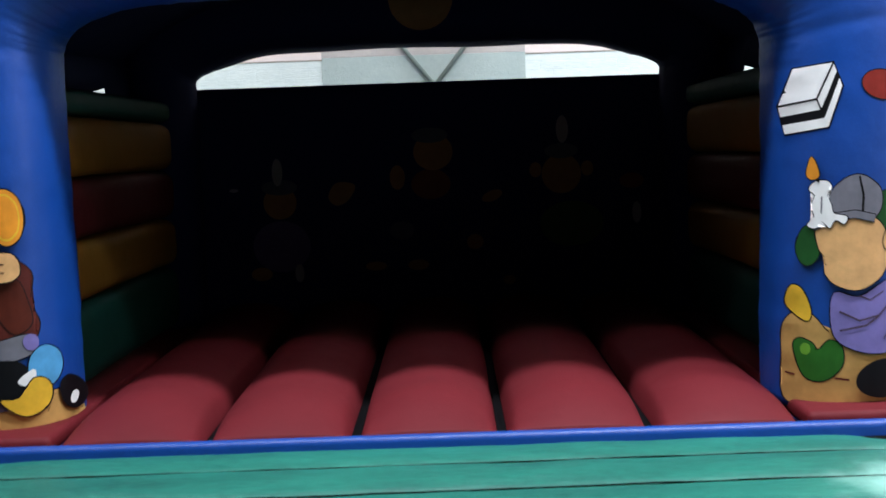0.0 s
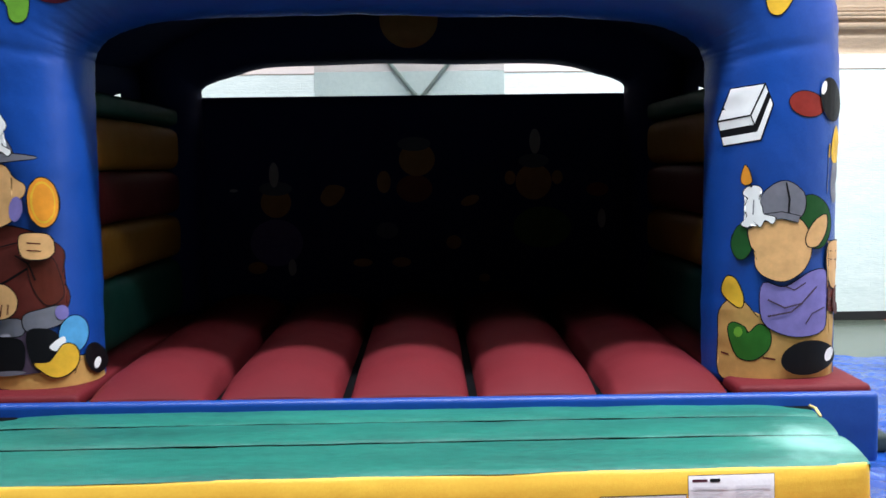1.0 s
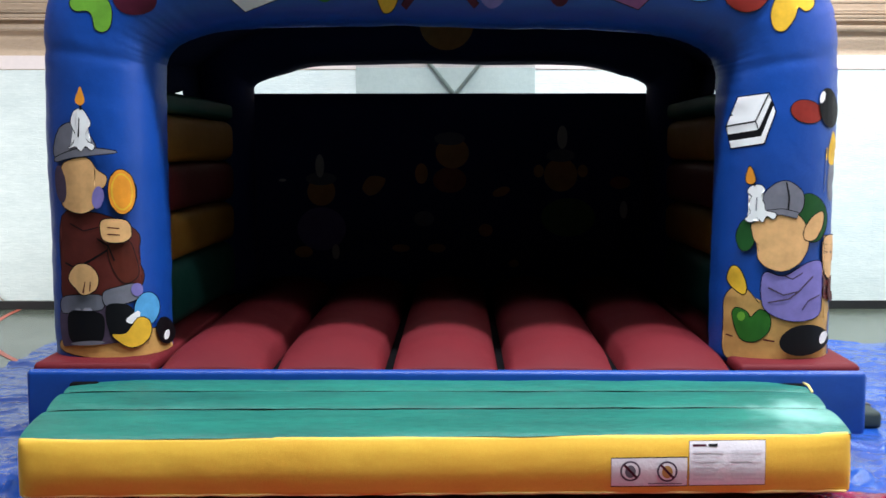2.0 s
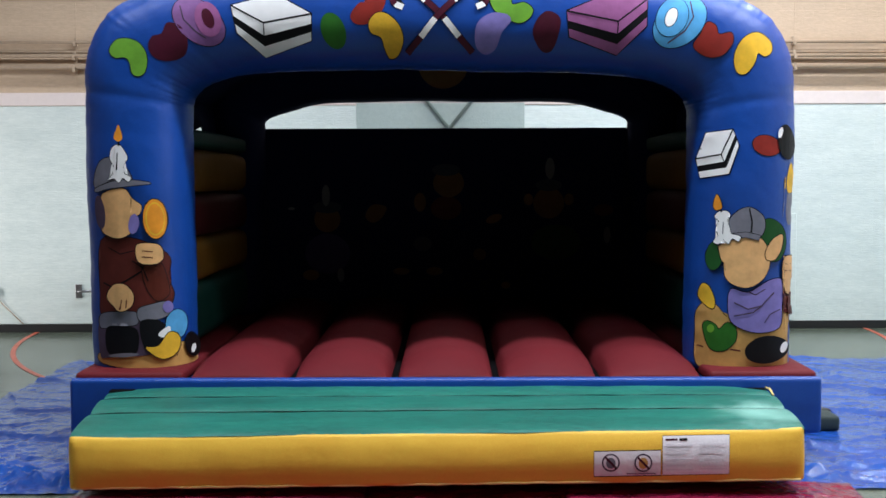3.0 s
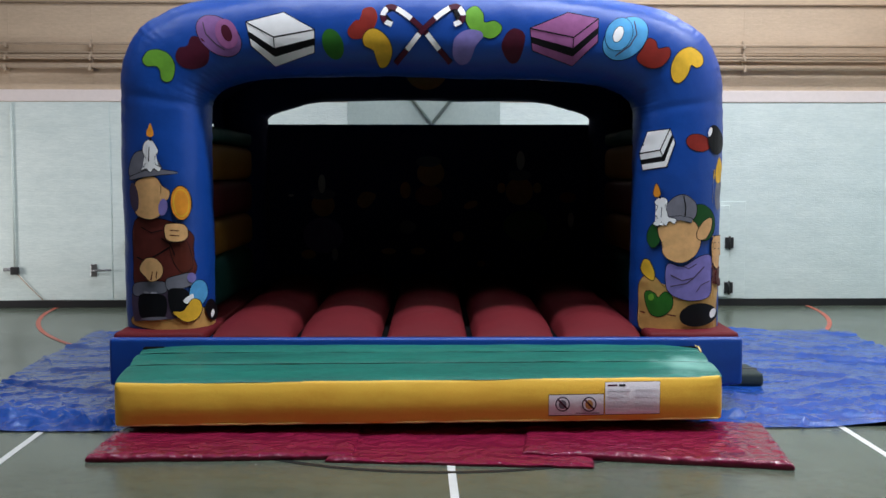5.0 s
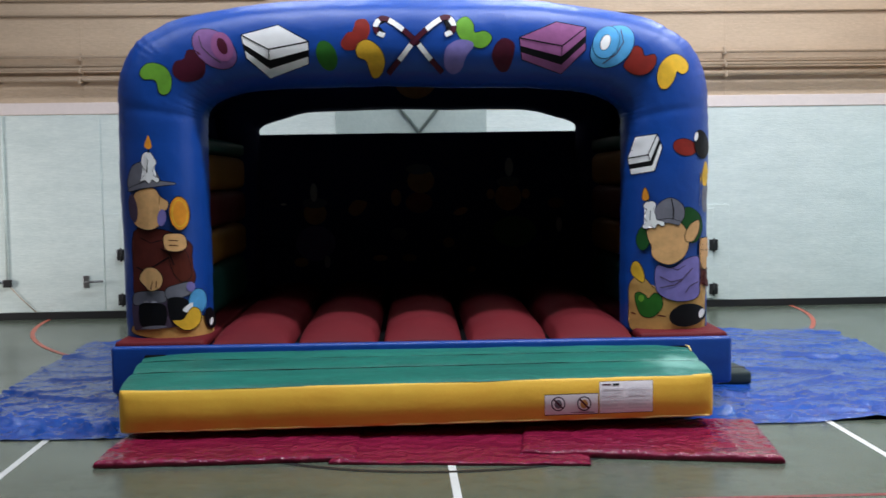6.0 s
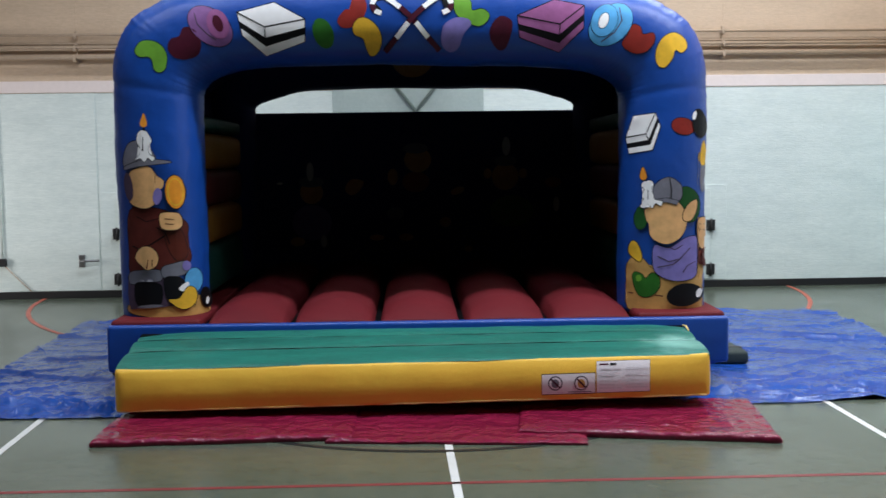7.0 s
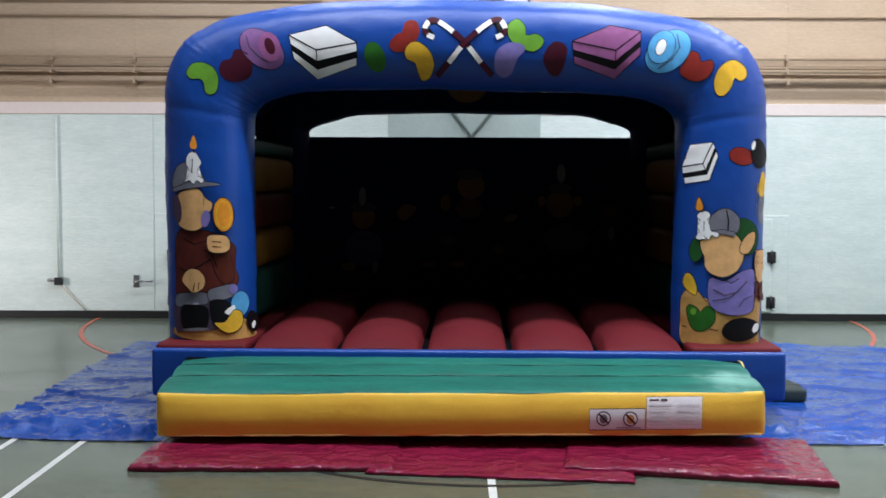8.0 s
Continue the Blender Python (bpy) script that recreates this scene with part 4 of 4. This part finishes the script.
picture([
    ("sand", blob([(1.50, 0.56), (1.495, 0.75), (1.50, 0.87), (1.56, 0.93), (1.62, 0.90), (1.68, 0.83), (1.8, 0.76), (1.93, 0.77), (2.0, 0.88), (2.07, 0.93), (2.13, 0.90), (2.13, 0.56), (2.0, 0.53), (1.8, 0.525), (1.6, 0.53)]), E),
    ("yellow", blob([(1.51, 0.96), (1.53, 1.03), (1.57, 1.02), (1.605, 0.94), (1.60, 0.885), (1.56, 0.90)]), 0.005),
    ("green", blob([(1.54, 0.77), (1.56, 0.81), (1.61, 0.79), (1.635, 0.76), (1.68, 0.80), (1.73, 0.77), (1.73, 0.69), (1.66, 0.63), (1.58, 0.65)]), 0.005),
    ("lime", ell(1.585, 0.765, 0.02, 0.025)), ("brown", stroke([(1.51, 0.665), (1.545, 0.655)], 0.008)), ("brown", stroke([(1.70, 0.64), (1.76, 0.63)], 0.009)),
    ("lilac", blob([(1.70, 1.0), (1.80, 0.98), (1.92, 1.05), (1.99, 1.06), (2.02, 1.0), (2.0, 0.9), (1.985, 0.77), (1.85, 0.74), (1.72, 0.79), (1.685, 0.88)]), E),
    ("dusk", stroke([(1.80, 0.985), (1.845, 0.965), (1.90, 1.0)], 0.006)), ("dusk", stroke([(1.90, 0.80), (1.93, 0.85), (1.99, 0.88)], 0.006)),
    ("dusk", stroke([(1.72, 0.92), (1.80, 0.88), (1.88, 0.90), (1.95, 0.98)], 0.008)), ("dusk", stroke([(1.72, 0.84), (1.83, 0.86), (1.88, 0.90)], 0.008)),
    ("tan", blob([(2.0, 1.06), (2.0, 1.17), (2.03, 1.20), (2.07, 1.18), (2.08, 1.06), (2.065, 0.97), (2.02, 0.98)]), 0.005),
    ("brown", stroke([(2.01, 1.15), (2.06, 1.15)], 0.006)), ("brown", stroke([(2.01, 1.11), (2.06, 1.11)], 0.006)), ("brown", blob([(2.03, 0.86), (2.03, 0.97), (2.06, 0.97), (2.06, 0.86)])),
    ("hair", blob([(1.86, 1.38), (1.92, 1.42), (1.99, 1.37), (2.01, 1.27), (1.98, 1.18), (1.92, 1.17), (1.88, 1.26)]), 0.004),
    ("hair", ell(1.605, 1.20, 0.045, 0.085, -5), 0.004),
    ("tan", blob([(1.64, 1.29), (1.78, 1.33), (1.88, 1.29), (1.92, 1.18), (1.89, 1.07), (1.80, 1.01), (1.71, 1.03), (1.665, 1.08), (1.67, 1.14), (1.64, 1.19)]), E),
    ("tan", blob([(1.895, 1.22), (1.93, 1.29), (1.985, 1.325), (1.985, 1.25), (1.95, 1.18), (1.905, 1.175)]), 0.005),
    ("grey", blob([(1.66, 1.29), (1.68, 1.40), (1.74, 1.47), (1.81, 1.485), (1.88, 1.43), (1.885, 1.35), (1.84, 1.30), (1.76, 1.315)]), E),
    ("black", stroke([(1.80, 1.48), (1.815, 1.40), (1.81, 1.33)], 0.008)),
    ("grey", stroke([(1.62, 1.275), (1.70, 1.315), (1.78, 1.325), (1.86, 1.305)], 0.03), 0.004),
    ("white", blob([(1.60, 1.285), (1.628, 1.32), (1.615, 1.36), (1.63, 1.405), (1.608, 1.43), (1.63, 1.462), (1.672, 1.465), (1.692, 1.44), (1.674, 1.41), (1.69, 1.365), (1.70, 1.33), (1.75, 1.315), (1.738, 1.285), (1.705, 1.302), (1.682, 1.27), (1.655, 1.298), (1.63, 1.27)]), 0.004), ("grey", stroke([(1.652, 1.33), (1.655, 1.40)], 0.006)),
    ("black", stroke([(1.645, 1.46), (1.635, 1.48)], 0.01)),
    ("orange", blob([(1.60, 1.49), (1.605, 1.53), (1.62, 1.565), (1.64, 1.52), (1.645, 1.485), (1.62, 1.47)]), 0.004),
    ("black", ell(1.905, 0.64, 0.125, 0.083, 10)), ("white", ell(2.0, 0.655, 0.018, 0.036, -18)),
], on_arch, arch, FRONT)
sweet("painted_tool", "painted grey and yellow tool at the pillar's edge", [("grey", ell(2.045, 1.50, 0.025, 0.12, -3)), ("yellow", blob([(2.025, 1.58), (2.022, 1.66), (2.045, 1.75), (2.065, 1.66), (2.055, 1.58)]))])

# motifs inside, their colours darkened for the shade: the tan disc on the back arch and plain shapes on the back wall
motif("painted_disc", "tan painted disc under the roof, darkened for the shade there", [("ochre", ell(-0.02, 2.555, 0.20, 0.19))], surface_of(back_arch), back_arch, 2.78)
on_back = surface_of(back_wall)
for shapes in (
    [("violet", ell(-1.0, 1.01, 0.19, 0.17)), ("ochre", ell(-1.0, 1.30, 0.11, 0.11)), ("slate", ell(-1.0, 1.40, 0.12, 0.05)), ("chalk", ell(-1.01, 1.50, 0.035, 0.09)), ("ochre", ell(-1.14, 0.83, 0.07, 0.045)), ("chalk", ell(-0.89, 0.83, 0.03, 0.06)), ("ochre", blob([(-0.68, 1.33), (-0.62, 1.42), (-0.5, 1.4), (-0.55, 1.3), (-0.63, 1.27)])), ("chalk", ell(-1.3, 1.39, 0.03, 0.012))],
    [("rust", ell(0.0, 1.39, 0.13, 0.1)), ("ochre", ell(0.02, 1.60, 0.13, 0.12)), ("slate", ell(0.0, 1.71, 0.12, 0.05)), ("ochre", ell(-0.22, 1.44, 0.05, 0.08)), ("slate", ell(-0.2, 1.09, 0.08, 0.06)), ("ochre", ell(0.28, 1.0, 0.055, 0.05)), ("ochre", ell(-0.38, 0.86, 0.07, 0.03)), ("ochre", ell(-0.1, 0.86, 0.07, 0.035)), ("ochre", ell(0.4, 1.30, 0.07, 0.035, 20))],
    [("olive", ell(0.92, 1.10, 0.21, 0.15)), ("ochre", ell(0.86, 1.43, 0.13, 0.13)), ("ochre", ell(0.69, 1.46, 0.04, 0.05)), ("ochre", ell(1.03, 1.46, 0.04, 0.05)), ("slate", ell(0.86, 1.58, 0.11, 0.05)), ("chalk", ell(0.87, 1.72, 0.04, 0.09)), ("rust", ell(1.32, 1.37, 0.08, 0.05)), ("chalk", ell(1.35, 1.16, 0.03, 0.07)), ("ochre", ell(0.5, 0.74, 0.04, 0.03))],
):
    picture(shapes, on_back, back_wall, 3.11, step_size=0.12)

# signs on the step
P["sign_white"] = material("sign_white", (0.90, 0.87, 0.90), 0.35, second=(0.84, 0.81, 0.85), stain=5)
P["sign_pale"] = material("sign_pale", (0.78, 0.75, 0.79), 0.35, second=(0.70, 0.67, 0.72), stain=5)
on_step = surface_of(step)
warn = [("sign_white", [(0.765, 0.147), (1.105, 0.152), (1.105, 0.278), (0.765, 0.272)], 0.005)]
for cx, col in ((0.85, "grey"), (1.015, "sand")):
    warn += [("dusk", ell(cx, 0.216, 0.046, 0.046)), ("sign_white", ell(cx, 0.216, 0.038, 0.038)), (col, ell(cx, 0.214, 0.024, 0.028)), ("maroon", stroke([(cx - 0.028, 0.244), (cx + 0.028, 0.188)], 0.011))]
warn += [("sign_pale", stroke([(0.80, 0.16), (0.91, 0.161)], 0.006)), ("grey", stroke([(0.93, 0.163), (1.08, 0.164)], 0.006))]
motif("warning_sign", "small white sign with two round prohibition symbols", warn, on_step, step, -0.83)
note = [("sign_white", [(1.115, 0.152), (1.455, 0.158), (1.455, 0.358), (1.115, 0.352)], 0.003), ("maroon", stroke([(1.13, 0.333), (1.19, 0.334)], 0.010)), ("black", stroke([(1.20, 0.334), (1.24, 0.335)], 0.012))]
for k in range(7):
    zz = 0.305 - 0.02 * k
    note += [("sign_pale", stroke([(1.13, zz), (1.27 - 0.02 * (k % 3), zz)], 0.009)), ("sign_pale", stroke([(1.30, zz + 0.004), (1.44 - 0.03 * (k % 2), zz + 0.004)], 0.009))]
motif("notice_sign", "larger white notice sheet with rows of small print bars", note, on_step, step, -0.83)


# ---- weights beside the castle ----
def weight(x0, x1, y0, y1, z1, label):
    w = tagged(new("anchor_weight", None), label, "weight", "anchor weights")
    w.location = ((x0 + x1) / 2, (y0 + y1) / 2, 0.006)
    hx, hy = (x1 - x0) / 2, (y1 - y0) / 2
    part("bag", box(bmesh.new(), -hx, hx, -hy, hy, 0, z1, bevel=0.025, segments=3), DARK_STRAP, w)
    part("strap", box(bmesh.new(), -hx - 0.006, hx + 0.006, -0.03, 0.03, 0.0, z1 + 0.006, bevel=0.012, segments=2), BLACK, w, "black strap")
    return w


weight(2.16, 2.46, 0.75, 1.2, 0.10, "dark green anchor bag strapped beside the castle base")
weight(-2.47, -2.3, 0.8, 1.1, 0.10, "small black anchor bag tucked against the castle base")
